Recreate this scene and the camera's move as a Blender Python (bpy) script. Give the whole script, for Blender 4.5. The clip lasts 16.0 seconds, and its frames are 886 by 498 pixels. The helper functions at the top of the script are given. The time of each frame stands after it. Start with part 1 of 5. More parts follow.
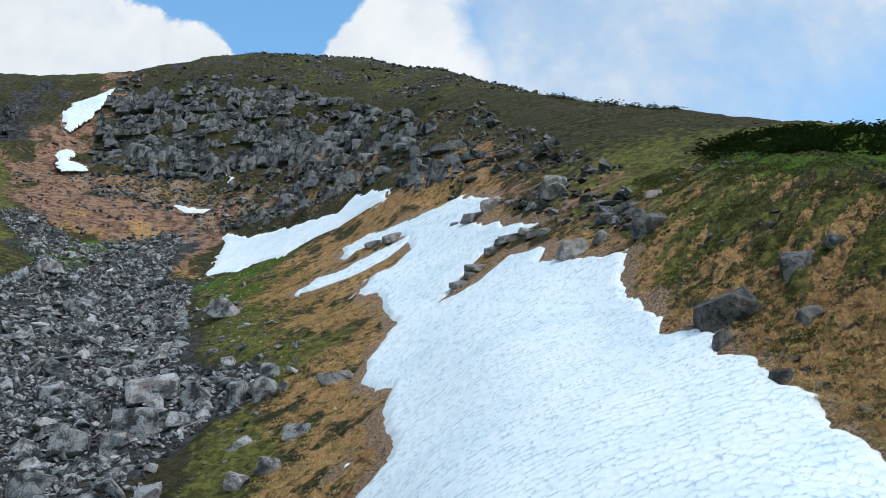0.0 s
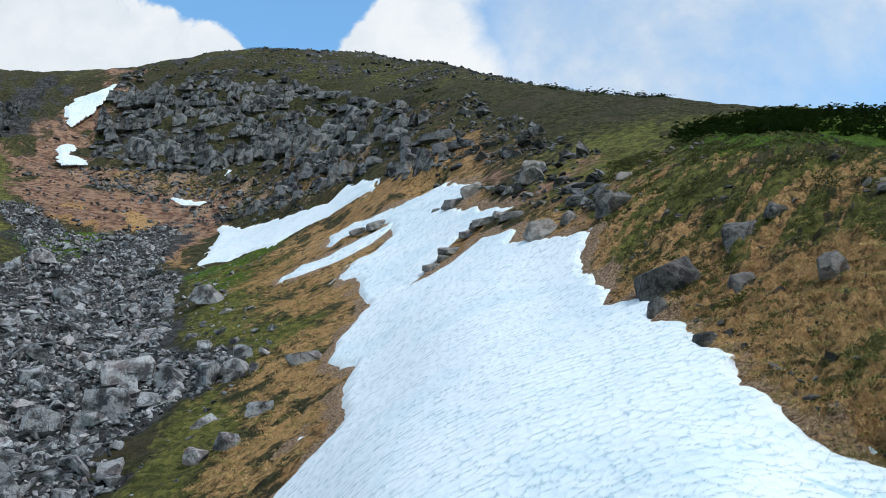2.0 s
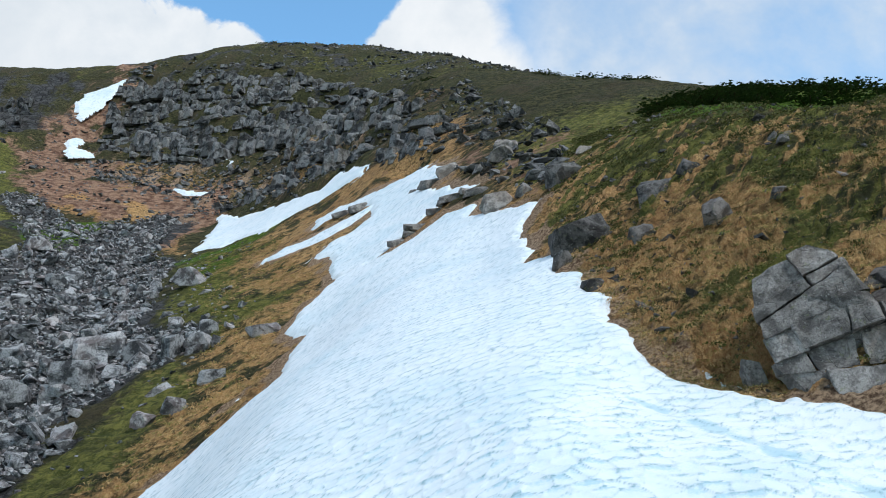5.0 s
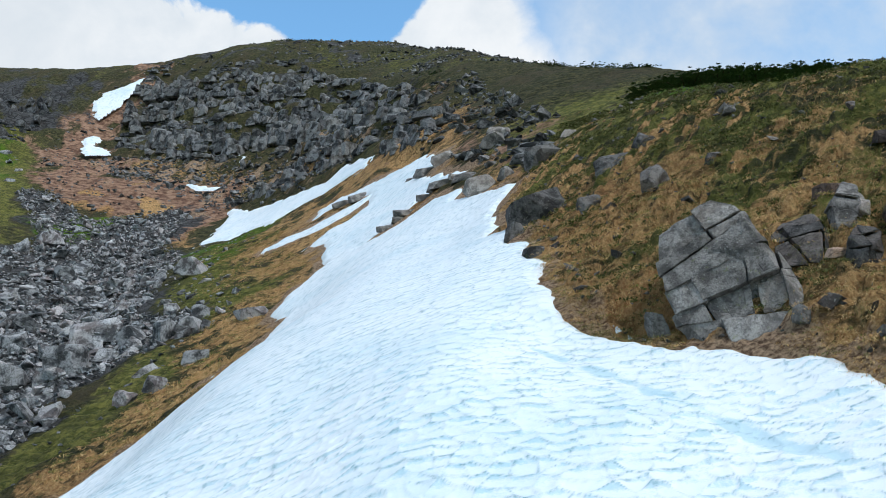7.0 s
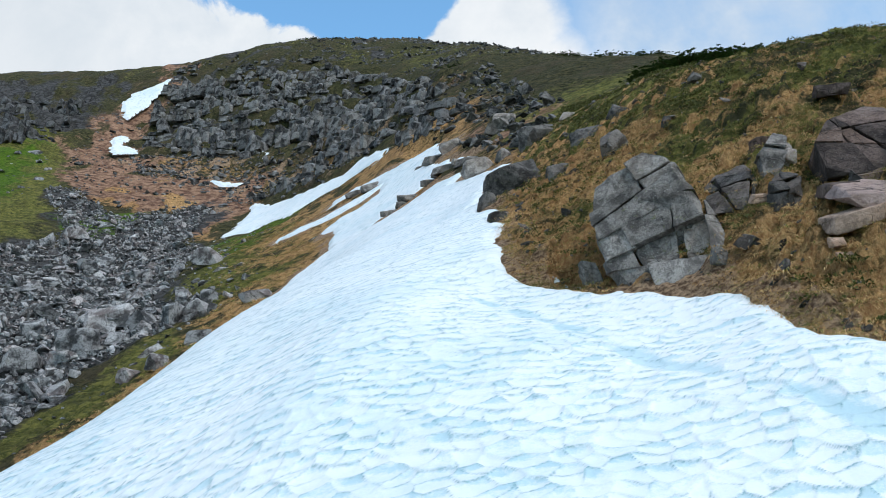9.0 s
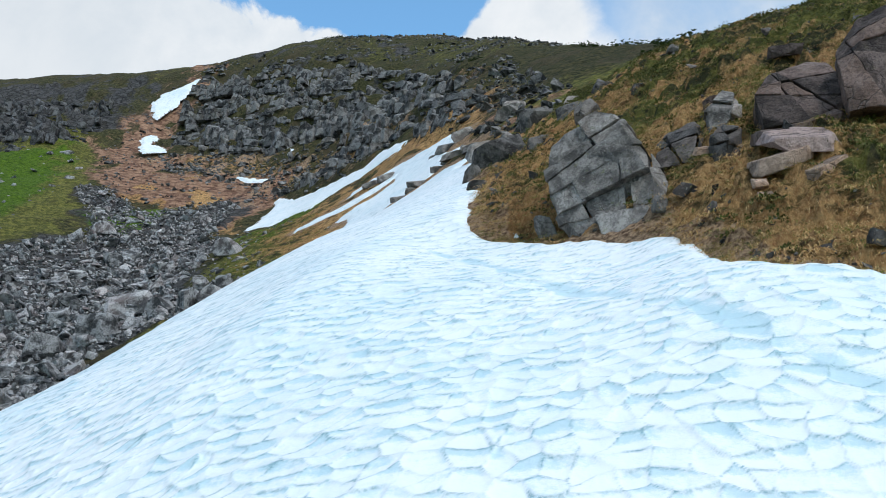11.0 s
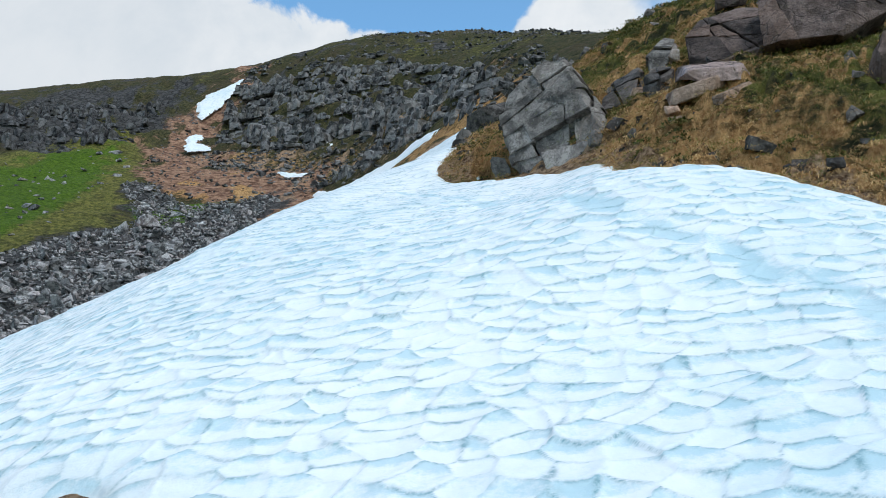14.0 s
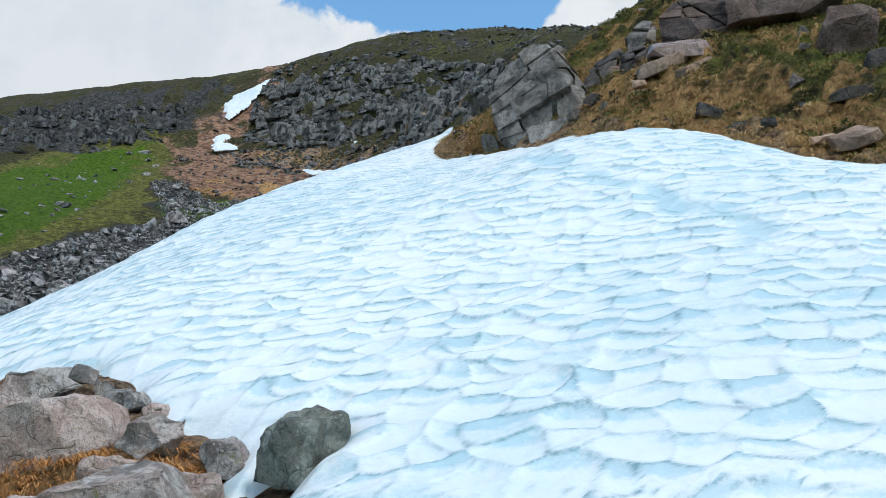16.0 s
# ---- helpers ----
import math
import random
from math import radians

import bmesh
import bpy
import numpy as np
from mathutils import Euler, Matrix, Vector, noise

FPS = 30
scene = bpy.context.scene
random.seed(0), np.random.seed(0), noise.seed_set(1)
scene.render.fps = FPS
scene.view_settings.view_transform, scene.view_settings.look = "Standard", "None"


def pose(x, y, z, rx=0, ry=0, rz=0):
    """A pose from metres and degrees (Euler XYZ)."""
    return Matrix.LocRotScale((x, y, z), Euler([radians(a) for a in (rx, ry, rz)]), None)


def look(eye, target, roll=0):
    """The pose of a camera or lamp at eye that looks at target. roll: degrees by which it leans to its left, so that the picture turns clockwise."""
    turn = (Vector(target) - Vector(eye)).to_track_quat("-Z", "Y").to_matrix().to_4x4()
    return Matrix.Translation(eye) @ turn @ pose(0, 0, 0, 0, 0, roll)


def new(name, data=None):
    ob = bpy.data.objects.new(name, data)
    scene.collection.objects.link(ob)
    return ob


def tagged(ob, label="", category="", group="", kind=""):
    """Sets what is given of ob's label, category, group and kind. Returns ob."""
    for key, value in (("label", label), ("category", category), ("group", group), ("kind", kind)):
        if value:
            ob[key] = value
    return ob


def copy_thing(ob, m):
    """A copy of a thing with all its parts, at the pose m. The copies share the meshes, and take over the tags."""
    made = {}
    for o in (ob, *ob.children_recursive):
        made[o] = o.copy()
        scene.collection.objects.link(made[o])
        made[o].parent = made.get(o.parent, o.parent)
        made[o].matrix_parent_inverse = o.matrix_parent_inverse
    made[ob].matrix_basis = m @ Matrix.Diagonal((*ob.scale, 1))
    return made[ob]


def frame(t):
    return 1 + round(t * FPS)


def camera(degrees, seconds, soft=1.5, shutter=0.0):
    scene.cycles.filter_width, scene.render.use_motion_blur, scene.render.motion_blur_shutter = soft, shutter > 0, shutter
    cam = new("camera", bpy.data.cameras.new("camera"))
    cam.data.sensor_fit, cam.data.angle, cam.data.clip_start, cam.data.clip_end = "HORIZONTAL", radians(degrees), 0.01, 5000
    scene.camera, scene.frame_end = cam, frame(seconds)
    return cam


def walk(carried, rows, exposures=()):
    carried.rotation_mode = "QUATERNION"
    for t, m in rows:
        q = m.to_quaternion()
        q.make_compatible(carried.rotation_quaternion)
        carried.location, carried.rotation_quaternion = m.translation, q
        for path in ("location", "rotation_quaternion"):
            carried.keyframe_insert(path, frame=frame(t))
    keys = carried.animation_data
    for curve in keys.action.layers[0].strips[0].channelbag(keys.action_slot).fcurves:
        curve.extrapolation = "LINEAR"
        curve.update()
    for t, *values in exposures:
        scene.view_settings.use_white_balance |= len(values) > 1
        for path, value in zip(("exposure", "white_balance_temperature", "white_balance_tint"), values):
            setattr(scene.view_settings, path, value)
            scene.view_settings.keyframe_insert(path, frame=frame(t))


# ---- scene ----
cam = camera(49.1, 16.0, 0.9)
METRES, EYE, TILT, LEAN, TURN = 25.0, 14.0, 16.6, 0.0, 0.0
ROWS = [
    (0.0, 0.0, 0.0, 0.0, 0.0, 0.0, -0.0),
    (0.5, 0.0327, -0.003, -0.0113, 0.14, -0.03, 0.04),
    (1.0, 0.0633, -0.0064, -0.023, 0.35, -0.04, 0.08),
    (1.5, 0.0964, -0.0097, -0.036, 0.59, -0.08, 0.14),
    (2.0, 0.1281, -0.0139, -0.0487, 0.8, -0.1, 0.18),
    (2.5, 0.1623, -0.0185, -0.0625, 1.03, -0.11, 0.24),
    (3.0, 0.1945, -0.0224, -0.075, 1.27, -0.13, 0.3),
    (3.5, 0.2285, -0.0272, -0.088, 1.53, -0.16, 0.38),
    (4.0, 0.2607, -0.0323, -0.0995, 1.77, -0.18, 0.45),
    (6.5, 0.4243, -0.0633, -0.1561, 3.56, -0.23, 0.94),
    (7.0, 0.4534, -0.0701, -0.168, 4.0, -0.25, 1.09),
    (7.5, 0.4828, -0.0784, -0.1811, 4.51, -0.25, 1.25),
    (8.0, 0.5091, -0.0866, -0.1942, 5.01, -0.24, 1.42),
    (8.5, 0.5357, -0.0954, -0.2082, 5.56, -0.24, 1.6),
    (11.0, 0.6491, -0.1466, -0.275, 8.14, -0.18, 2.43),
    (11.5, 0.6713, -0.1592, -0.2888, 8.69, -0.17, 2.62),
    (12.0, 0.6916, -0.1715, -0.3021, 9.19, -0.15, 2.78),
    (12.5, 0.712, -0.1855, -0.3161, 9.71, -0.12, 2.94),
    (13.0, 0.7308, -0.1999, -0.3291, 10.19, -0.09, 3.09),
    (13.5, 0.7494, -0.2151, -0.342, 10.68, -0.07, 3.24),
    (14.0, 0.7678, -0.2328, -0.3555, 11.18, -0.04, 3.4),
    (14.5, 0.7843, -0.2505, -0.3678, 11.61, -0.02, 3.51),
    (15.0, 0.8009, -0.271, -0.3794, 12.05, 0.01, 3.65),
    (15.5, 0.8149, -0.2903, -0.389, 12.46, 0.02, 3.77),
    (16.0, 0.8289, -0.3096, -0.3968, 12.91, 0.06, 3.84),
]
walk(cam, [(t, pose(0, 0, EYE, TILT, LEAN, TURN) @ pose(METRES * x, METRES * y, METRES * z, 90 + pitch, roll, yaw)) for t, x, y, z, yaw, pitch, roll in ROWS], exposures=[(0, 0.71), (7, 0.70), (11, 0.66), (14, 0.60), (16, 0.60)])

# ---- light: hazy sun behind thin cloud, blue sky with cumulus ----
SKY, CLOUD = 0.17, 0.59
SUN_EL, SUN_AZ = 55.0, 130.0      # degrees above the horizon; degrees clockwise from +y
world = bpy.data.worlds.new("sky")
scene.world = world
world.use_nodes = True


class Nodes:
    """Short hand for building a node tree."""

    def __init__(self, tree):
        self.t = tree

    def add(self, kind, **sets):
        n = self.t.nodes.new(kind)
        for k, v in sets.items():
            setattr(n, k, v)
        return n

    def link(self, a, b):
        self.t.links.new(a, b)

    def put(self, socket, v):
        if hasattr(v, "links"):
            self.link(v, socket)
        elif v is not None:
            socket.default_value = v

    def math(self, op, a, b=None, c=None, clamp=False):
        n = self.add("ShaderNodeMath", operation=op, use_clamp=clamp)
        for s, v in zip(n.inputs, (a, b, c)):
            self.put(s, v)
        return n.outputs[0]

    def vec(self, op, a, b=None):
        n = self.add("ShaderNodeVectorMath", operation=op)
        for s, v in zip(n.inputs, (a, b)):
            self.put(s, v)
        return n.outputs["Value"] if op in ("LENGTH", "DOT_PRODUCT", "DISTANCE") else n.outputs[0]

    def mix(self, f, a, b):
        n = self.add("ShaderNodeMix", data_type="RGBA")
        self.put(n.inputs[0], f)
        for s, v in zip((n.inputs[6], n.inputs[7]), (a, b)):
            self.put(s, (*v, 1) if isinstance(v, tuple) and len(v) == 3 else v)
        return n.outputs[2]

    def noise(self, vec, scale, detail=4.0, rough=0.55, distort=0.0):
        n = self.add("ShaderNodeTexNoise")
        self.put(n.inputs["Vector"], vec)
        n.inputs["Scale"].default_value, n.inputs["Detail"].default_value = scale, detail
        n.inputs["Roughness"].default_value, n.inputs["Distortion"].default_value = rough, distort
        return n.outputs["Fac"]

    def voronoi(self, vec, scale, feature="F1"):
        n = self.add("ShaderNodeTexVoronoi", feature=feature)
        self.put(n.inputs["Vector"], vec)
        n.inputs["Scale"].default_value = scale
        return n.outputs

    def ramp(self, f, a, b, lo=0.0, hi=1.0):
        n = self.add("ShaderNodeMapRange", clamp=True, interpolation_type="SMOOTHSTEP")
        for s, v in zip(n.inputs, (f, a, b, lo, hi)):
            self.put(s, v)
        return n.outputs[0]


def build_sky():
    N = Nodes(world.node_tree)
    N.t.nodes.clear()
    sky = N.add("ShaderNodeTexSky", sky_type="NISHITA", sun_disc=False)
    sky.sun_elevation, sky.sun_rotation, sky.altitude = radians(SUN_EL), radians(SUN_AZ), 300
    sky.air_density, sky.dust_density, sky.ozone_density = 0.9, 1.5, 0.4
    way = N.add("ShaderNodeTexCoord").outputs["Generated"]
    xyz = N.add("ShaderNodeSeparateXYZ")
    N.link(way, xyz.inputs[0])
    ahead = N.math("MAXIMUM", xyz.outputs[1], 0.05)
    flat = N.add("ShaderNodeCombineXYZ")
    N.link(N.math("DIVIDE", xyz.outputs[0], ahead), flat.inputs[0])
    N.link(N.math("DIVIDE", xyz.outputs[2], ahead), flat.inputs[1])
    flat = flat.outputs[0]
    puffs, billow = N.noise(flat, 9.0, 7, 0.62, 0.3), N.noise(flat, 3.2, 6, 0.6)
    # heaps of cumulus: side, height, width over the ridge
    heap = None
    for a, e, r in ((-0.36, 0.52, 0.075), (-0.29, 0.515, 0.055), (-0.45, 0.545, 0.10), (-0.58, 0.56, 0.16), (-0.80, 0.60, 0.22), (-1.1, 0.62, 0.30), (-0.52, 0.68, 0.10), (-0.75, 0.85, 0.22),
                    (-0.02, 0.56, 0.085), (-0.085, 0.52, 0.055), (0.0, 0.64, 0.09), (0.03, 0.50, 0.075)):
        d = N.math("SUBTRACT", 1.0, N.math("DIVIDE", N.vec("DISTANCE", flat, (a, e, 0.0)), r))
        heap = d if heap is None else N.math("MAXIMUM", heap, d)
    body = N.ramp(N.math("ADD", heap, N.math("MULTIPLY", N.math("SUBTRACT", puffs, 0.5), 1.1)), -0.04, N.ramp(N.math("DIVIDE", xyz.outputs[0], ahead), -0.05, 0.05, 0.10, 0.95))
    veil = N.math("MULTIPLY", N.ramp(xyz.outputs[0], 0.0, 0.09), N.ramp(N.math("ADD", billow, N.math("MULTIPLY", puffs, 0.25)), 0.40, 0.75, 0.25, 0.95))
    veil = N.math("MULTIPLY", veil, N.ramp(N.math("SUBTRACT", N.math("DIVIDE", xyz.outputs[0], ahead), N.math("MULTIPLY", N.math("DIVIDE", xyz.outputs[2], ahead), 1.3)), -0.30, -0.10, 1.0, 0.15))
    rest = N.ramp(N.noise(way, 2.2, 6, 0.6), 0.42, 0.60)      # broken cloud over the rest of the sky
    ring = N.ramp(N.math("DIVIDE", xyz.outputs[2], ahead), 0.85, 1.3)
    cloud = N.math("MAXIMUM", N.math("MAXIMUM", body, veil), N.math("MULTIPLY", rest, ring))
    white = N.mix(N.ramp(N.math("ADD", N.math("MULTIPLY", puffs, 0.5), N.math("MULTIPLY", billow, 0.7)), 0.40, 0.78), (0.72, 0.80, 0.88), (0.97, 1.0, 1.03))
    white = N.mix(N.ramp(N.math("DIVIDE", xyz.outputs[0], ahead), -0.40, -0.62, 0.0, 0.55), white, (0.72, 0.79, 0.86))
    white = N.mix(N.math("MULTIPLY", veil, N.math("SUBTRACT", 1.0, body)), white, N.mix(N.ramp(billow, 0.42, 0.62), (0.60, 0.71, 0.83), (0.84, 0.90, 0.96)))
    lit, both = N.add("ShaderNodeBackground"), N.add("ShaderNodeMixShader")
    N.link(white, lit.inputs["Color"])
    lit.inputs["Strength"].default_value = CLOUD
    out, bg = N.add("ShaderNodeOutputWorld"), N.add("ShaderNodeBackground")
    bg.inputs["Strength"].default_value = SKY
    N.link(N.vec("MULTIPLY", sky.outputs[0], (0.68, 1.0, 1.05)), bg.inputs["Color"])      # cool, clear air
    N.link(cloud, both.inputs[0])
    N.link(bg.outputs[0], both.inputs[1])
    N.link(lit.outputs[0], both.inputs[2])
    N.link(both.outputs[0], out.inputs["Surface"])


build_sky()
sun = new("sun", bpy.data.lights.new("sun", "SUN"))
sun.data.energy, sun.data.angle, sun.data.color = 1.3, radians(10), (1.0, 0.985, 0.96)
sun.matrix_world = look((0, 0, 0), (-math.sin(radians(SUN_AZ)) * math.cos(radians(SUN_EL)), -math.cos(radians(SUN_AZ)) * math.cos(radians(SUN_EL)), -math.sin(radians(SUN_EL))))

# ---- the lie of the land ----
# relief above a mean 1:2 slope, on fans of rays from (10, -18): one row a ray, one column a distance
RAYS = np.array([-0.72, -0.52, -0.38, -0.27, -0.18, -0.10, -0.02, 0.07, 0.17, 0.30, 0.50])
REACH = np.array([14.0, 21, 29, 40, 55, 76, 105, 140, 175, 215, 255, 310])
RELIEF = np.array([
    [-7.2, -9.1, -10.5, -13, -19.3, -21.2, -16.4, -6.9, -2.7, 9.8, 16, 12.9],
    [-4.1, -5.1, -6.3, -8.8, -13, -15.8, -15.6, -11.3, -6.6, 2.6, 15.2, 14.7],
    [-2, -2.6, -3.4, -5.4, -9.9, -12.8, -14.9, -16.1, -11, -1.7, 16, -17.9],
    [-0.9, -1.6, -2.1, -2.6, -7.4, -10.3, -11.4, -14.3, -12.6, 6.9, 21.2, 6.9],
    [0.0, -0.55, -1.15, -1.05, -2.9, -7.4, -8.2, -8, -3, 9.1, 21, 14.6],
    [0.5, 0.1, -0.05, 0.15, -0.4, -3.2, -3.9, 0.6, 7.3, 12.2, 18.9, 14.3],
    [0.7, 0.6, 0.8, 1.5, 1.1, -0.3, 1.9, 6.7, 12.5, 14.3, 10, -22.8],
    [0.8, 0.8, 1.5, 1.9, 3.1, 4.2, 6.1, 10.2, 8.5, -7.1, -20.7, -57.4],
    [0.8, 1.2, 1.8, 2.7, 7, 8.1, 8, 8, -7.6, -39.8, -48, -72.3],
    [1, 1.4, 2, 5, 9.4, 7.1, 9, 3.4, -14.6, -40.3, -63.3, -87.6],
    [1.4, 1.6, 2.1, 5.6, 8.8, 9.4, 4.5, -10, -26.8, -49.7, -76.4, -108.5],
])


def stations(xs, q):
    """Smooth weights of the stations xs at the places q."""
    n = len(xs)
    q = np.clip(q, xs[0], xs[-1])
    i = np.clip(np.searchsorted(xs, q) - 1, 0, n - 2)
    h = xs[i + 1] - xs[i]
    s = (q - xs[i]) / h
    unit = np.eye(n)
    slope = np.zeros((n, n))
    slope[0], slope[-1] = (unit[1] - unit[0]) / (xs[1] - xs[0]), (unit[-1] - unit[-2]) / (xs[-1] - xs[-2])
    for k in range(1, n - 1):
        slope[k] = (unit[k + 1] - unit[k - 1]) / (xs[k + 1] - xs[k - 1])
    a, b, c, d = 2 * s**3 - 3 * s**2 + 1, s**3 - 2 * s**2 + s, 3 * s**2 - 2 * s**3, s**3 - s**2
    return a[:, None] * unit[i] + (b * h)[:, None] * slope[i] + c[:, None] * unit[i + 1] + (d * h)[:, None] * slope[i + 1]


HOLLOW = [(14.6, 25.6), (15.6, 24.4), (17.2, 22.8), (19.0, 20.3), (20.7, 18.9), (22.4, 17.3), (24.6, 15.0)]


def hollow(x, y):
    """Depth of the trough where the snow has melted back from the foot of the bank."""
    near, side = np.full(x.shape, 1e9), np.zeros(x.shape)
    for (ax, ay), (bx, by) in zip(HOLLOW[:-1], HOLLOW[1:]):
        ex, ey = bx - ax, by - ay
        t = np.clip(((x - ax) * ex + (y - ay) * ey) / (ex * ex + ey * ey), 0, 1)
        d = np.hypot(x - ax - t * ex, y - ay - t * ey)
        side = np.where(d < near, ((x - ax) * ey - (y - ay) * ex) / math.hypot(ex, ey), side)
        near = np.minimum(near, d)
    return 0.78 * np.exp(-((near / (1.1 + 1.9 * np.clip((side + 1.2) / 2.4, 0, 1))) ** 2))


def land(x, y):
    """Smooth height of the land (and of the main snow) at x, y."""
    x, y = np.broadcast_arrays(np.asarray(x, float), np.asarray(y, float))
    shape, x, y = x.shape, x.ravel(), y.ravel()
    z = np.empty(len(x))
    for k in range(0, len(x), 60000):
        X, Y = x[k:k + 60000], y[k:k + 60000]
        Yc = np.clip(Y, -12, 292)
        w = Yc + 18
        d = np.einsum("ij,jk,ik->i", stations(RAYS, (X - 10) / w), RELIEF, stations(np.log(REACH), np.log(w)))
        z[k:k + 60000] = 0.5 * Yc + d - 0.12 * np.maximum(Y - 292, 0) - 60 * (1 - np.exp(np.minimum(Y + 12, 0) * 0.42 / 60)) - hollow(X, Y)
    return z.reshape(shape)


def rnd(i, j, seed):
    """Repeatable random numbers 0..1 from whole numbers."""
    h = (i.astype(np.int64) * 374761393 + j.astype(np.int64) * 668265263 + seed * 974711) & 0x7FFFFFFF
    h = ((h ^ (h >> 13)) * 1274126177) & 0x7FFFFFFF
    h = ((h ^ (h >> 16)) * 69069 + 12345) & 0x7FFFFFFF
    return ((h ^ (h >> 11)) & 0xFFFFF) / 0xFFFFF


def grain(x, y, size, seed=0, octaves=1, keep=0.5):
    """Gradient noise about -1..1, with features of that size in metres."""
    total, amp = 0.0, 1.0
    for o in range(octaves):
        px, py = x / size + 17.3 * o, y / size - 9.1 * o
        i, j = np.floor(px), np.floor(py)
        fx, fy = px - i, py - j
        sx, sy = fx * fx * fx * (fx * (6 * fx - 15) + 10), fy * fy * fy * (fy * (6 * fy - 15) + 10)

        def corner(di, dj):
            a = rnd(i + di, j + dj, seed + o) * 2 * np.pi
            return np.cos(a) * (fx - di) + np.sin(a) * (fy - dj)
        lo = corner(0, 0) * (1 - sx) + corner(1, 0) * sx
        hi = corner(0, 1) * (1 - sx) + corner(1, 1) * sx
        total = total + amp * 1.5 * (lo * (1 - sy) + hi * sy)
        amp, size = amp * keep, size / 2.03
    return total


def cells(a, b, seed):
    """Nearest of scattered cell centres: distance, offset along b, random number."""
    i0, j0 = np.floor(a), np.floor(b)
    best, off, pick = np.full(a.shape, 9.0), np.zeros(a.shape), np.zeros(a.shape)
    second = np.full(a.shape, 9.0)
    for di in (-1, 0, 1):
        for dj in (-1, 0, 1):
            i, j = i0 + di, j0 + dj
            ca, cb = i + 0.1 + 0.8 * rnd(i, j, seed), j + 0.1 + 0.8 * rnd(i, j, seed + 7)
            d = np.hypot(a - ca, b - cb)
            nearer = d < best
            second = np.where(nearer, best, np.minimum(second, d))
            off, pick = np.where(nearer, b - cb, off), np.where(nearer, rnd(i, j, seed + 13), pick)
            best = np.minimum(best, d)
    return best, off, pick, second


def inside(poly, x, y):
    """Signed distance to the edge of an outline, positive inside; rough where it is far off."""
    p = np.array(poly, float)
    lo, hi = p.min(0), p.max(0)
    far = np.maximum(np.maximum(lo[0] - x, x - hi[0]), np.maximum(lo[1] - y, y - hi[1]))
    out = -np.maximum(far, 0.0)
    close = far < 14
    cx, cy = x[close], y[close]
    best, cross = np.full(cx.shape, 1e9), np.zeros(cx.shape, bool)
    for (ax, ay), (bx, by) in zip(p, np.roll(p, -1, 0)):
        ex, ey = bx - ax, by - ay
        t = np.clip(((cx - ax) * ex + (cy - ay) * ey) / (ex * ex + ey * ey + 1e-9), 0, 1)
        best = np.minimum(best, (cx - ax - t * ex) ** 2 + (cy - ay - t * ey) ** 2)
        if ay != by:
            cross ^= ((ay > cy) != (by > cy)) & (cx < ex * (cy - ay) / ey + ax)
    out[close] = np.where(cross, 1, -1) * np.sqrt(best)
    return out


def smooth(a, b, v):
    t = np.clip((v - a) / (b - a), 0, 1)
    return t * t * (3 - 2 * t)


# outlines on the plan
SNOW_MAIN = [(12.1, 59.5), (11, 56), (10.6, 52.8), (11.0, 46.3), (10.1, 44.4), (11.9, 42.2), (11.9, 40.3), (11.4, 38.8), (12.2, 36.9), (12, 34.8), (12.6, 32.8), (12.4, 30.9), (12.7, 28.8), (13.0, 27.1), (14.1, 25.7), (15.2, 24.6), (16.3, 23.9),
             (17.2, 23.2), (17.9, 22.5), (18.6, 21.5), (18.7, 20.5), (19.0, 18.9), (19.5, 17.4), (20.2, 16.6), (20.8, 16.7), (21.5, 16.3), (22.1, 15.6), (22.8, 14.8), (23.5, 14.1), (24.5, 13.1), (28, 10.6), (40, 6), (40, -11), (18.6, -11), (17.5, 0), (17.5, 2), (17.9, 2.3), (17.85, 2.9), (17.6, 3), (17.3, 2.5),
             (17, 3.2), (16.2, 3.6), (15.3, 4.5), (13.8, 5.7), (12.6, 6), (9, 8.5), (3, 14), (-2, 21), (-6.6, 29), (-8.6, 37), (-6.7, 42.6), (-4.5, 44.8), (-3.0, 47), (-2.8, 50), (-3.9, 55.6), (-3.6, 60.5), (-5.9, 64.5), (-5.6, 69),
             (-3.7, 74.2), (0.5, 72.4), (2, 72.3), (3.8, 73.2), (5.5, 74.3), (8.2, 70.5), (7.5, 68.5), (8.7, 66.2)]
SNOW_LOBE = [(4.5, 95.7), (5.7, 90.8), (4.7, 88.7), (2.6, 91.0), (5.2, 84.5), (8.5, 76.8), (7.3, 76.6), (5.5, 77.9), (4.1, 79.2), (3.1, 78.2), (1.2, 75), (0.7, 73), (-1.7, 72), (-3.7, 73), (-5.3, 78.6), (-6.1, 85), (-7.1, 85.3),
             (-8.3, 87.3), (-7.4, 91.1), (-5.2, 91.1), (-3.6, 92.8), (-4.1, 97.1), (-2.7, 99), (0.4, 99.7), (1.9, 100.4)]
SNOW_SLIVER = [(-15.9, 97.6), (-13.6, 100.9), (-10.4, 99.4), (-8.4, 99.8), (-5, 98.6), (-3, 98.2), (-3.6, 95.9), (-5.4, 94.6), (-8.2, 94.3), (-10.5, 94.6), (-13.5, 95.8)]
SNOW_PRONG = [(-11.9, 104.8), (-12, 109.6), (-8.8, 108.4), (-6, 105.4), (-2.8, 103.2), (0.4, 101.3), (2.4, 100.4), (2.4, 96.7), (-1.4, 97.3), (-3.5, 97.3), (-5.8, 101.2), (-7.7, 101.9), (-9.7, 103.4), (-10.7, 102.3)]
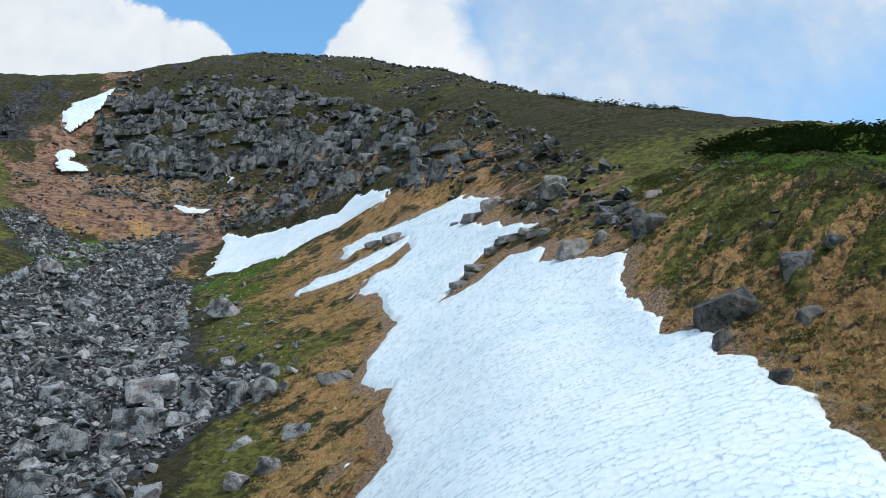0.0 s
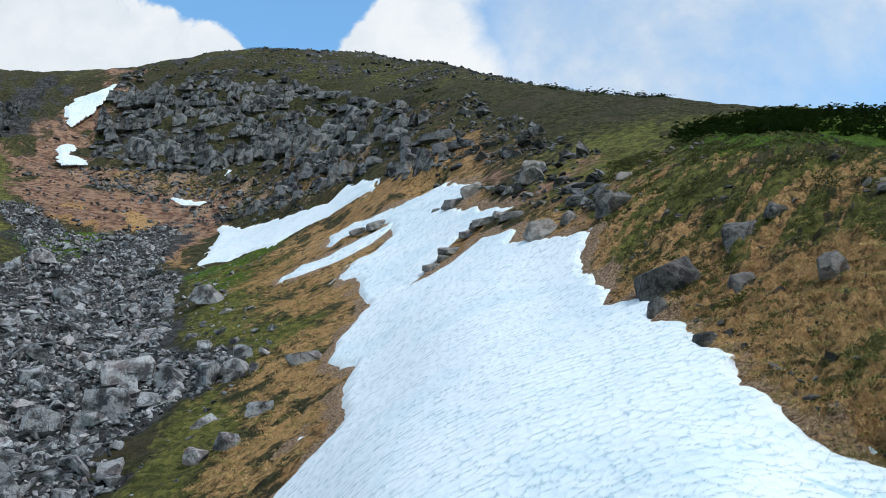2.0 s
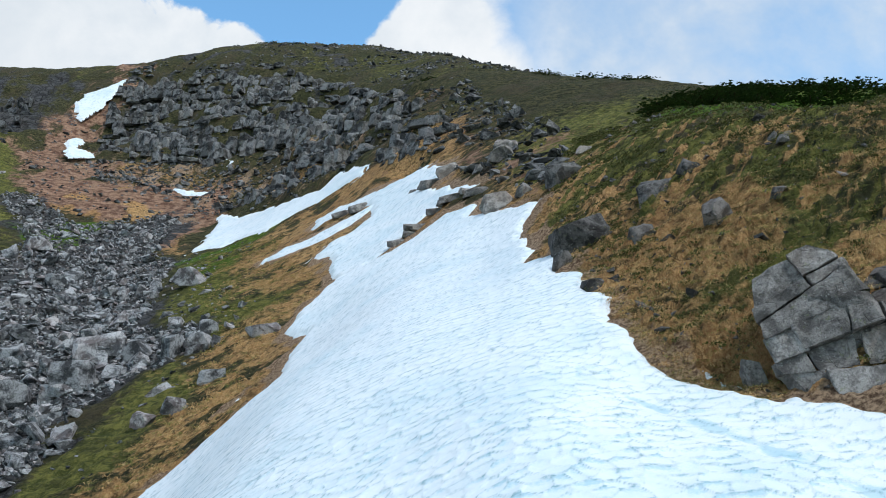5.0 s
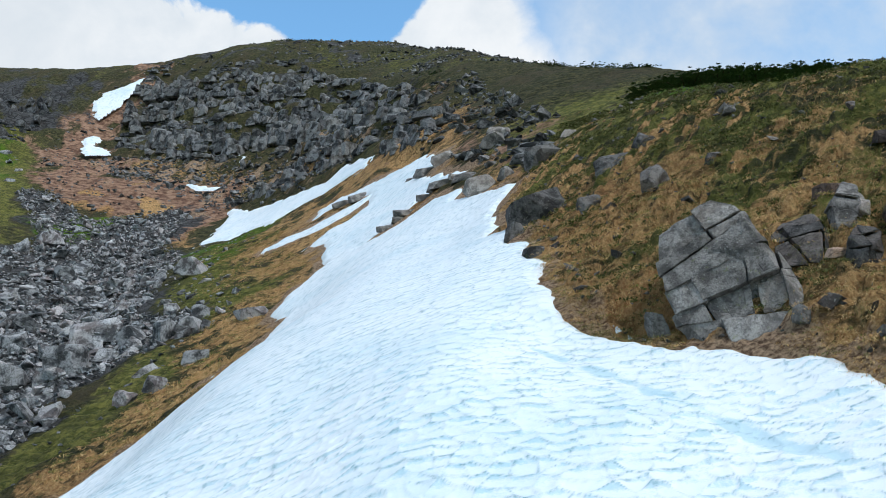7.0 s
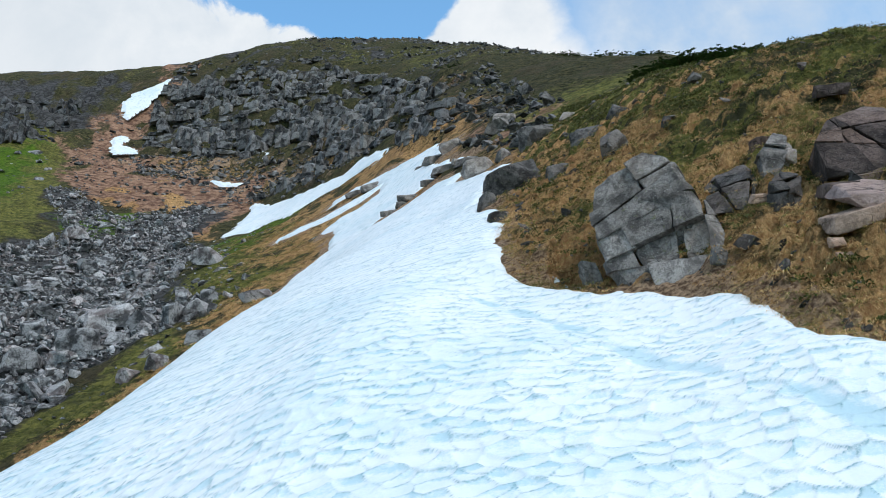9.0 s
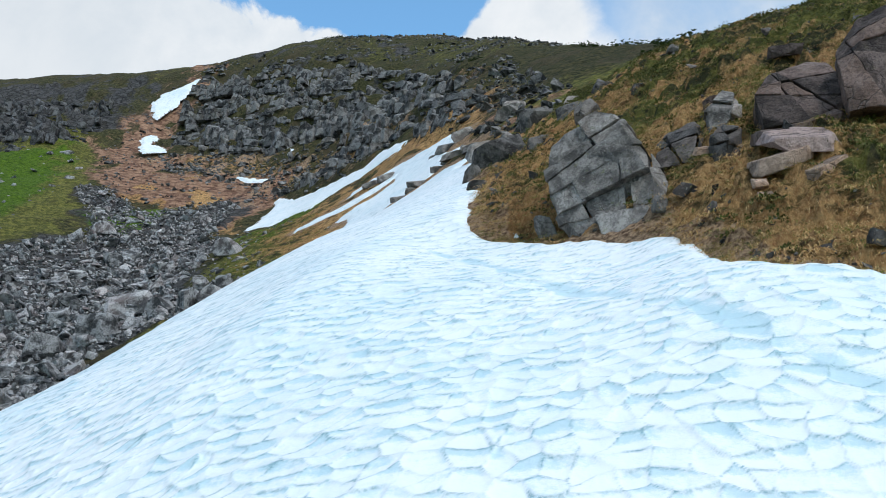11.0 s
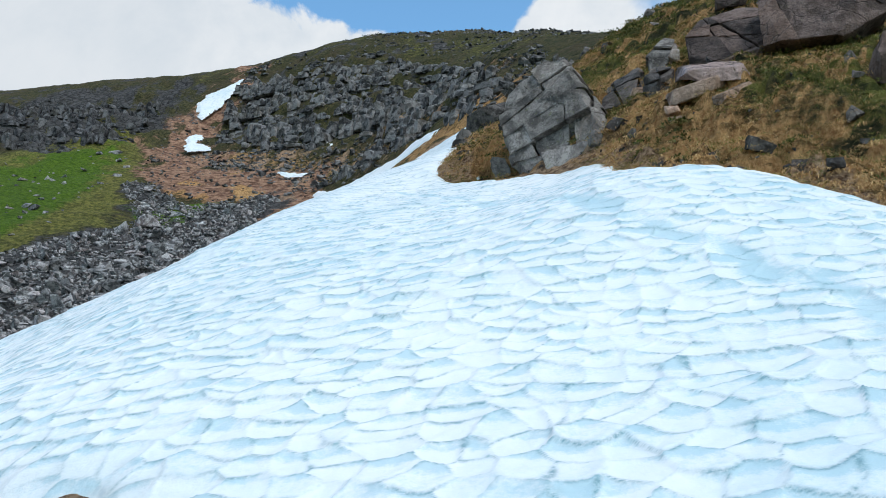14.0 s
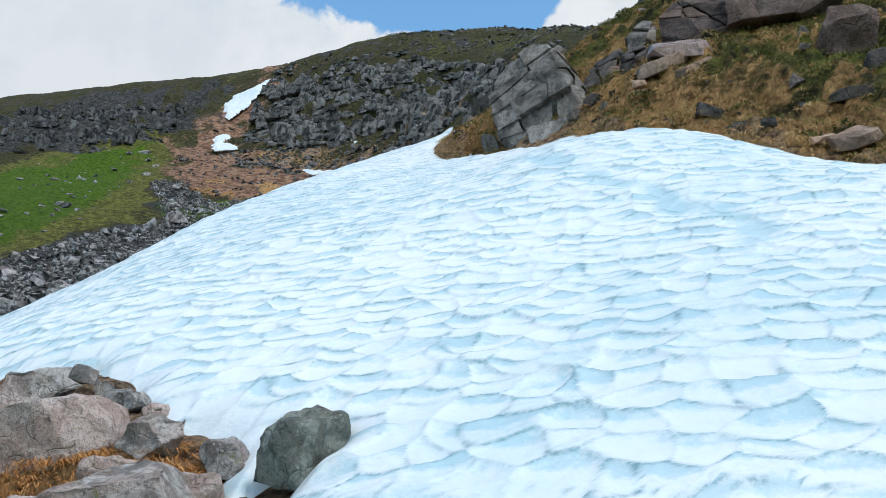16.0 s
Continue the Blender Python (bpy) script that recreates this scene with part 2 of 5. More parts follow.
SNOW_BANK = [(-32.3, 126.3), (-33.4, 134.9), (-35.8, 152.6), (-32.5, 148.4), (-24.1, 138.6), (-18.1, 131.9), (-14.5, 128.2), (-12.8, 130.5), (-9.7, 126), (-7.3, 121.8), (-7.3, 117.8), (-10.6, 119.7), (-13.6, 120.6), (-17.5, 122.8), (-21.1, 122.4), (-26.1, 125.6)]
SNOW_PATCHES = [[(-48.7, 164.3), (-45.9, 164), (-40.3, 162.1), (-42, 160.6), (-46.4, 161.6)], [(-40.9, 172.1), (-37, 170.3), (-37.9, 169), (-40.2, 170)],
                [(-89.7, 209.6), (-89.3, 214.4), (-86, 216.2), (-82, 220), (-81.5, 215), (-82, 208.8), (-84.4, 203), (-86.9, 204.6)],
                [(-82.1, 190.8), (-80.5, 193.2), (-77.8, 191.5), (-76.9, 186.5), (-73, 184.4), (-71.4, 181.2), (-75, 178), (-78, 183)], [(-5.6, 50.2), (-5, 52.3), (-4.6, 51)]]
TALUS = [(-71, 146), (-67, 150.4), (-54, 140), (-45, 152.3), (-41, 148), (-40, 134.6), (-32, 120), (-28, 104), (-24, 91), (-23, 82.5), (-15.6, 77), (-12, 69), (-16, 67), (-18, 62), (-15.7, 55), (-20, 36), (-60, 40), (-75, 80), (-62, 100), (-55, 118), (-56, 127), (-64, 138)]
MEADOW = [(-120, 130), (-106, 158), (-100, 176), (-91, 181), (-78, 160), (-70, 138), (-63, 118), (-64, 106), (-70, 99), (-115, 95)]
VERGE = [(-31, 124), (-22, 122), (-20, 113), (-22, 103), (-10, 76), (-11.5, 65), (-11, 50), (-14, 36), (-20, 36), (-16, 56), (-15, 70), (-23, 90), (-31, 115)]
CHUTE = [(-82.4, 223), (-80.2, 207.5), (-77.9, 194.5), (-70, 177), (-62, 167), (-54, 167), (-45, 164), (-37, 166), (-34, 158), (-36.7, 152), (-38, 138), (-33, 127), (-38, 127), (-44, 143), (-54, 143), (-63.4, 144), (-75, 159), (-85.8, 182), (-91, 201), (-89.5, 211), (-85.5, 227), (-80, 227)]
CLIFF = [(-82.5, 226), (-81, 207), (-71, 185), (-48, 171), (-35.6, 171), (-26, 158), (-32, 150), (-24, 140), (-18, 134), (-7, 124.5), (-1.5, 103), (3, 100), (4, 114), (-2, 142), (-17, 186), (-38, 210), (-64, 220)]
WEST_CLIFF = [(-125, 168), (-100, 168), (-92, 180), (-94, 205), (-98, 226), (-140, 226), (-150, 180)]
WEST_WALL = [(-125, 168), (-100, 168), (-92, 180), (-95, 200), (-100, 212), (-140, 212), (-150, 180)]
FOOT = [(-72, 180), (-60, 180), (-50, 175), (-40, 171.5), (-30, 166), (-22, 158), (-14, 148), (-9, 138), (-13, 133), (-20, 138), (-27, 146), (-33, 152), (-40, 152), (-44, 160), (-62, 164)]
SPUR_SOIL = [(-9, 140), (-3, 146), (6, 120), (14, 90), (16, 66), (11, 62), (8, 80), (4, 98), (-2, 106), (-7, 124)]
LUSH_STRIP = [(-30, 123), (-22, 121), (-20, 113), (-24, 106), (-30, 114)]
LUSH_PATCH = [(-57, 124), (-59, 136), (-56, 144), (-50, 145), (-49.5, 136), (-52.5, 125)]
OCHRE = [[(13.0, 36.5), (14.5, 39), (16.2, 38.6), (17.4, 36), (18.2, 32.7), (17.4, 30.5), (15.6, 30.7), (14.0, 31.2), (13.3, 33.2)], [(18.2, 22.6), (18.8, 23), (19.6, 22.8), (20.8, 21.8), (22.6, 18.9), (23, 17.6), (21.8, 17), (20, 19), (18.8, 21.4)]]
PINES = [(22.5, 78), (22, 69), (24.5, 63.5), (33, 66), (46, 71), (60, 80), (60, 88), (34, 83), (27, 82)]


def snow_depth(x, y):
    """Signed distance into any snow."""
    d = np.full(x.shape, -1e3)
    for p in [SNOW_MAIN, SNOW_LOBE, SNOW_SLIVER, SNOW_PRONG, SNOW_BANK] + SNOW_PATCHES:
        d = np.maximum(d, inside(p, x, y))
    return d


def mesh_from(name, verts, faces, material=None, smooth_shade=True):
    me = bpy.data.meshes.new(name)
    verts = np.asarray(verts, np.float32)
    faces = np.asarray(faces, np.int32)
    k = faces.shape[1]
    me.vertices.add(len(verts))
    me.vertices.foreach_set("co", verts.ravel())
    me.loops.add(faces.size)
    me.loops.foreach_set("vertex_index", faces.ravel())
    me.polygons.add(len(faces))
    me.polygons.foreach_set("loop_start", np.arange(0, faces.size, k, dtype=np.int32))
    me.polygons.foreach_set("loop_total", np.full(len(faces), k, np.int32))
    me.polygons.foreach_set("use_smooth", np.full(len(faces), smooth_shade))
    if material:
        me.materials.append(material)
    me.update()
    me.validate()
    return me


def tint(me, name, values):
    """A colour layer of material shares, one value a vertex."""
    layer = me.color_attributes.new(name, "FLOAT_COLOR", "POINT")
    layer.data.foreach_set("color", np.asarray(values, np.float32).ravel())


def grid_faces(rows, cols):
    i = np.arange(rows * cols).reshape(rows, cols)
    return np.stack([i[:-1, :-1], i[:-1, 1:], i[1:, 1:], i[1:, :-1]], -1).reshape(-1, 4)


# ---- materials ----
def material(name, rough=0.9, spec=0.25):
    m = bpy.data.materials.new(name)
    m.use_nodes = True
    b = m.node_tree.nodes["Principled BSDF"]
    b.inputs["Roughness"].default_value, b.inputs["Specular IOR Level"].default_value = rough, spec
    return m, Nodes(m.node_tree), b


def bump(N, b, height, strength, distance):
    n = N.add("ShaderNodeBump")
    n.inputs["Strength"].default_value, n.inputs["Distance"].default_value = strength, distance
    N.put(n.inputs["Height"], height)
    N.link(n.outputs[0], b.inputs["Normal"])


def make_ground():
    m, N, b = material("hillside", 0.95, 0.15)
    pos = N.add("ShaderNodeNewGeometry").outputs["Position"]
    za = N.add("ShaderNodeSeparateColor")
    N.link(N.add("ShaderNodeAttribute", attribute_name="cover").outputs["Color"], za.inputs[0])
    zb = N.add("ShaderNodeSeparateColor")
    N.link(N.add("ShaderNodeAttribute", attribute_name="soil").outputs["Color"], zb.inputs[0])
    big, mid, fine = N.noise(pos, 0.12, 5), N.noise(pos, 0.8, 5, 0.6), N.noise(pos, 7.0, 6, 0.65)
    streak = N.noise(N.vec("MULTIPLY", pos, (3.0, 1.2, 1.2)), 3.0, 5, 0.7)
    tuft = N.noise(pos, 1.5, 6, 0.72, 0.5)
    heath = N.mix(N.ramp(tuft, 0.42, 0.60), (0.020, 0.024, 0.010), (0.098, 0.088, 0.036))
    heath = N.mix(N.ramp(big, 0.48, 0.62, 0.0, 0.6), heath, (0.075, 0.058, 0.036))
    heath = N.mix(N.ramp(fine, 0.55, 0.72, 0.0, 0.5), heath, (0.16, 0.145, 0.075))
    shrub = N.ramp(N.noise(pos, 0.33, 6, 0.65, 0.8), 0.50, 0.58)
    heath = N.mix(N.math("MULTIPLY", shrub, 0.75), heath, N.mix(tuft, (0.020, 0.025, 0.010), (0.060, 0.062, 0.024)))
    green = N.mix(N.ramp(tuft, 0.40, 0.62), (0.066, 0.080, 0.018), (0.250, 0.236, 0.060))
    green = N.mix(N.ramp(fine, 0.48, 0.72, 0.0, 0.6), green, (0.17, 0.155, 0.05))
    green = N.mix(N.math("MULTIPLY", shrub, 0.5), green, N.mix(tuft, (0.022, 0.030, 0.009), (0.080, 0.080, 0.024)))
    dry = N.mix(N.ramp(streak, 0.30, 0.70), (0.32, 0.155, 0.060), (0.80, 0.51, 0.23))
    dry = N.mix(N.ramp(tuft, 0.50, 0.40, 0.0, 0.85), dry, (0.075, 0.056, 0.022))
    dry = N.mix(N.ramp(fine, 0.55, 0.75, 0.0, 0.6), dry, (0.58, 0.42, 0.22))
    dry = N.mix(N.ramp(big, 0.40, 0.70, 0.0, 0.45), dry, (0.33, 0.15, 0.065))
    soil = N.mix(N.ramp(mid, 0.38, 0.62), (0.150, 0.078, 0.054), (0.43, 0.26, 0.175))
    soil = N.mix(N.ramp(fine, 0.5, 0.75, 0.0, 0.5), soil, (0.17, 0.085, 0.06))
    # rock ground, its colour darkened to stand for shade between the stones
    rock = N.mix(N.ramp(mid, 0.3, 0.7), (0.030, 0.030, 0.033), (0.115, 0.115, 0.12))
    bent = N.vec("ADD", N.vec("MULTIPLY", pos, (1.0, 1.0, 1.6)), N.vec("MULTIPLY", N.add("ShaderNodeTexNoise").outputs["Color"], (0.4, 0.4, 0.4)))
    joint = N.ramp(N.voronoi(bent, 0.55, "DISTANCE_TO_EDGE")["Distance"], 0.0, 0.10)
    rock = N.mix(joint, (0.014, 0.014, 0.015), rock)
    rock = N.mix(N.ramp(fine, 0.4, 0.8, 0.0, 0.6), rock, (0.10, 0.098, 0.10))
    col = heath
    jitter = N.math("MULTIPLY_ADD", N.math("SUBTRACT", N.noise(pos, 0.9, 7, 0.78), 0.5), 2.4, 0.0)
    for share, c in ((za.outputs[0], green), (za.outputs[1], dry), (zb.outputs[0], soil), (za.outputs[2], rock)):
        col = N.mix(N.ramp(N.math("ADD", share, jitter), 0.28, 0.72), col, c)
    col = N.mix(N.ramp(N.math("ADD", zb.outputs[2], N.math("MULTIPLY", jitter, 0.6)), 0.35, 0.75), col, N.mix(N.ramp(tuft, 0.35, 0.65), (0.032, 0.076, 0.006), (0.112, 0.196, 0.016)))
    dark = N.mix(N.ramp(N.math("ADD", zb.outputs[1], N.math("MULTIPLY", jitter, 0.8)), 0.3, 0.8), col, N.mix(N.ramp(fine, 0.35, 0.65), (0.13, 0.075, 0.048), (0.62, 0.43, 0.285)))
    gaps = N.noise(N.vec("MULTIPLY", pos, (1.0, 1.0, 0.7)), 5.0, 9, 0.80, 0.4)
    # shade of the small hollows, painted near black where the bump dips
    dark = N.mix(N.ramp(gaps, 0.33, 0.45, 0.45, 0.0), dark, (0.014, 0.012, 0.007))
    dark = N.mix(N.ramp(N.noise(pos, 19.0, 5, 0.8), 0.56, 0.70, 0.0, 0.35), dark, (0.42, 0.34, 0.19))
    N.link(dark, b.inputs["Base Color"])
    bump(N, b, N.math("ADD", N.math("MULTIPLY", gaps, 1.0), N.noise(pos, 1.5, 7, 0.72)), 1.0, 0.45)
    return m


def make_snow():
    m, N, b = material("old_snow", 0.55, 0.3)
    pos = N.add("ShaderNodeNewGeometry").outputs["Position"]
    big, mid = N.noise(pos, 0.16, 4, 0.6, 0.6), N.noise(pos, 1.3, 5, 0.65)
    fine = N.noise(pos, 26.0, 5, 0.7)
    ice_shade = N.math("MULTIPLY", N.ramp(big, 0.42, 0.68), N.ramp(mid, 0.3, 0.7, 0.35, 1.0))
    cup_shade_dirt = N.add("ShaderNodeSeparateColor")
    N.link(N.add("ShaderNodeAttribute", attribute_name="cup_shade_dirt").outputs["Color"], cup_shade_dirt.inputs[0])
    # blue ice patches, plus the shade of the cup walls as a blue tint
    ice_shade = N.math("ADD", N.math("MULTIPLY", ice_shade, 0.48), N.math("MULTIPLY", N.ramp(N.math("ADD", cup_shade_dirt.outputs[1], N.math("MULTIPLY", N.math("SUBTRACT", N.noise(pos, 11.0, 6, 0.75), 0.5), 1.5)), 0.22, 0.95), 0.80), clamp=True)
    col = N.mix(ice_shade, (0.745, 0.797, 0.845), (0.42, 0.600, 0.690))
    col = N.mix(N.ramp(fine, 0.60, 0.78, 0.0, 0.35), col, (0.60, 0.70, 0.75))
    # shade and dirt under the cup lips, painted as thin dark lines
    lip_shade_grit = N.math("MULTIPLY", cup_shade_dirt.outputs[0], N.ramp(N.noise(pos, 12.0, 5, 0.75), 0.35, 0.62, 0.25, 1.0))
    col = N.mix(lip_shade_grit, col, (0.13, 0.27, 0.33))
    col = N.mix(N.math("MULTIPLY", cup_shade_dirt.outputs[2], N.ramp(mid, 0.4, 0.7, 0.0, 0.5)), col, (0.50, 0.50, 0.47))
    N.link(col, b.inputs["Base Color"])
    N.link(N.ramp(fine, 0.3, 0.7, 0.4, 0.75), b.inputs["Roughness"])
    b.inputs["Subsurface Weight"].default_value = 0.0
    bump(N, b, N.math("ADD", N.math("MULTIPLY", fine, 0.5), N.noise(pos, 9.0, 4, 0.6)), 0.35, 0.04)
    return m


GROUND, SNOW = make_ground(), make_snow()


def make_rock(name, dark, light, warm, warm_share=0.3, lichen=0.0, rough=0.85, scale=1.0, spec=0.25, cracks=0.6):
    """Weathered stone: two-tone grain, stains, lichen spots, a tone of its own for each stone."""
    m, N, b = material(name, rough, spec)
    geo = N.add("ShaderNodeNewGeometry")
    pos = geo.outputs["Position"]
    own = N.math("FRACT", N.math("ADD", N.add("ShaderNodeObjectInfo").outputs["Random"], geo.outputs["Random Per Island"]))
    mid, fine = N.noise(pos, 1.1 * scale, 6, 0.62, 0.4), N.noise(pos, 9.0 * scale, 7, 0.7)
    col = N.mix(N.ramp(mid, 0.40, 0.58), dark, tuple(1.15 * v for v in light))
    col = N.mix(N.ramp(N.math("ADD", N.noise(pos, 0.35 * scale, 3), N.math("MULTIPLY", N.math("SUBTRACT", own, 0.5), 0.5)), 0.45, 0.75, 0.0, warm_share), col, warm)
    col = N.mix(N.ramp(fine, 0.47, 0.66, 0.0, 0.65), col, tuple(0.6 * v for v in dark))
    col = N.mix(N.ramp(N.noise(pos, 4.2 * scale, 6, 0.7), 0.56, 0.70, 0.0, 0.40), col, tuple(1.35 * v for v in light))
    tone = N.math("MULTIPLY_ADD", own, 0.95, 0.50)
    mul = N.add("ShaderNodeMix", data_type="RGBA", blend_type="MULTIPLY")
    mul.inputs[0].default_value = 1.0
    N.link(col, mul.inputs[6])
    both = N.add("ShaderNodeCombineColor")
    for s in both.inputs:
        N.link(tone, s)
    N.link(both.outputs[0], mul.inputs[7])
    col = mul.outputs[2]
    wander = N.add("ShaderNodeTexNoise")
    wander.inputs["Scale"].default_value = 1.2 * scale
    N.link(pos, wander.inputs["Vector"])
    bent = N.vec("ADD", pos, N.vec("MULTIPLY", wander.outputs["Color"], (0.9 / scale, 0.9 / scale, 0.5 / scale)))
    crack = N.ramp(N.voronoi(bent, 0.8 * scale, "DISTANCE_TO_EDGE")["Distance"], 0.0, 0.02)
    crack = N.math("MAXIMUM", crack, N.ramp(N.noise(pos, 0.9 * scale, 3), 0.47, 0.56))
    col = N.mix(N.ramp(crack, 0.0, 1.0, cracks, 0.0), col, tuple(0.4 * v for v in dark))
    stain = N.noise(N.vec("MULTIPLY", pos, (1.0, 1.0, 0.35)), 2.6 * scale, 6, 0.7, 0.6)
    col = N.mix(N.ramp(stain, 0.54, 0.68, 0.0, 0.55), col, tuple(0.5 * v for v in dark))
    if lichen:
        spot = N.ramp(N.math("ADD", N.voronoi(pos, 7.0 * scale)["Distance"], N.math("MULTIPLY", N.noise(pos, 14 * scale, 4), 0.5)), 0.38, 0.52, lichen, 0.0)
        spot = N.math("MULTIPLY", spot, N.ramp(N.noise(pos, 1.7 * scale, 4), 0.45, 0.6))
        col = N.mix(spot, col, (0.40, 0.41, 0.385))
        green = N.math("MULTIPLY", N.ramp(N.noise(pos, 3.1 * scale, 5, 0.6, 0.5), 0.60, 0.72), lichen * 0.8)
        col = N.mix(green, col, (0.16, 0.19, 0.06))
    N.link(col, b.inputs["Base Color"])
    bumpy = N.math("ADD", N.math("ADD", N.math("MULTIPLY", fine, 0.5), N.math("MULTIPLY", mid, 0.8)), N.math("MULTIPLY", crack, 0.2))
    bump(N, b, bumpy, 1.0, 0.22 / scale)
    return m


SCREE_ROCK = make_rock("scree_stone", (0.062, 0.064, 0.070), (0.365, 0.368, 0.380), (0.235, 0.173, 0.159), 0.35, 0.25, 0.85, 0.9)
CRAG_ROCK = make_rock("crag_stone", (0.026, 0.027, 0.030), (0.215, 0.216, 0.224), (0.129, 0.114, 0.095), 0.4, 0.25, 0.88, 0.6)
BANK_ROCK = make_rock("bank_stone", (0.050, 0.047, 0.047), (0.180, 0.171, 0.168), (0.168, 0.126, 0.102), 0.4, 0.45, 0.85, 1.4)
OUTCROP_ROCK = make_rock("outcrop_stone", (0.140, 0.130, 0.125), (0.330, 0.308, 0.294), (0.230, 0.176, 0.145), 0.5, 0.5, 0.85, 1.5, cracks=0.15)
WEST_ROCK = make_rock("dark_crag_stone", (0.022, 0.023, 0.027), (0.130, 0.132, 0.142), (0.075, 0.070, 0.058), 0.4, 0.2, 0.88, 0.6)
DARK_ROCK = make_rock("dark_stone", (0.033, 0.030, 0.030), (0.116, 0.105, 0.101), (0.110, 0.077, 0.061), 0.4, 0.35, 0.6, 1.6)
PURPLE_ROCK = make_rock("purple_stone", (0.050, 0.038, 0.036), (0.135, 0.103, 0.096), (0.145, 0.092, 0.070), 0.5, 0.15, 0.8, 1.3)
SAND_ROCK = make_rock("pink_stone", (0.220, 0.160, 0.127), (0.429, 0.319, 0.259), (0.330, 0.198, 0.132), 0.5, 0.15, 0.75, 1.4)
WET_ROCK = make_rock("wet_stone", (0.300, 0.215, 0.195), (0.430, 0.320, 0.295), (0.370, 0.250, 0.215), 0.5, 0.0, 0.22, 0.7, 0.5)
LICHEN_ROCK = make_rock("lichened_stone", (0.150, 0.146, 0.144), (0.400, 0.386, 0.380), (0.430, 0.290, 0.245), 0.6, 0.85, 0.85, 3.2, cracks=0.25)

MOSSY_ROCK = make_rock("mossy_stone", (0.070, 0.084, 0.084), (0.200, 0.232, 0.228), (0.140, 0.130, 0.100), 0.5, 0.7, 0.85, 3.0, cracks=0.3)


def make_leaf(name, shades, rough=0.8, other=None):
    """Blades and leaves: each one takes a tone of its own between the shades."""
    m, N, b = material(name, rough, 0.2)
    own = N.add("ShaderNodeNewGeometry").outputs["Random Per Island"]
    col = shades[0]
    for k in range(1, len(shades)):
        col = N.mix(N.ramp(own, (k - 1) / (len(shades) - 1), k / (len(shades) - 1)), col, shades[k])
    pos = N.add("ShaderNodeNewGeometry").outputs["Position"]
    if other:
        col = N.mix(N.ramp(N.noise(pos, 0.6, 5, 0.7, 0.6), 0.48, 0.60, 0.0, 0.85), col, other)
    patch = N.noise(pos, 0.9, 5, 0.65)
    N.link(N.mix(N.ramp(patch, 0.45, 0.7, 0.0, 0.5), col, shades[0]), b.inputs["Base Color"])
    return m


DRY_BLADE = make_leaf("dry_blades", [(0.320, 0.175, 0.066), (0.570, 0.340, 0.135), (0.760, 0.540, 0.270), (0.430, 0.215, 0.085)], other=(0.170, 0.150, 0.046))
RUST_BLADE = make_leaf("rusty_blades", [(0.255, 0.098, 0.027), (0.450, 0.195, 0.060), (0.540, 0.300, 0.120)])
GREEN_BLADE = make_leaf("green_blades", [(0.075, 0.100, 0.022), (0.180, 0.205, 0.038), (0.310, 0.300, 0.085), (0.140, 0.155, 0.036)], other=(0.060, 0.064, 0.020))
HEATH_LEAF = make_leaf("heath_leaves", [(0.030, 0.040, 0.012), (0.085, 0.092, 0.026), (0.155, 0.135, 0.050), (0.078, 0.110, 0.020)])
NEEDLE = make_leaf("pine_needles", [(0.036, 0.066, 0.030), (0.075, 0.125, 0.050), (0.115, 0.165, 0.060)])
BARK, _, _bark = material("pine_bark", 0.9)
_bark.inputs["Base Color"].default_value = (0.055, 0.038, 0.026, 1)

# ---- ground: one sheet from the slope to the horizon ----
def terrace(z, step, x, y, seed, bite):
    """Ledges: flat treads and steep risers of about that height."""
    f = (z + 0.26 * step * grain(x, y, step * 4.0, seed, 3)) / step
    part = f - np.floor(f)
    return bite * step * (smooth(0.45, 0.72, part) - part)


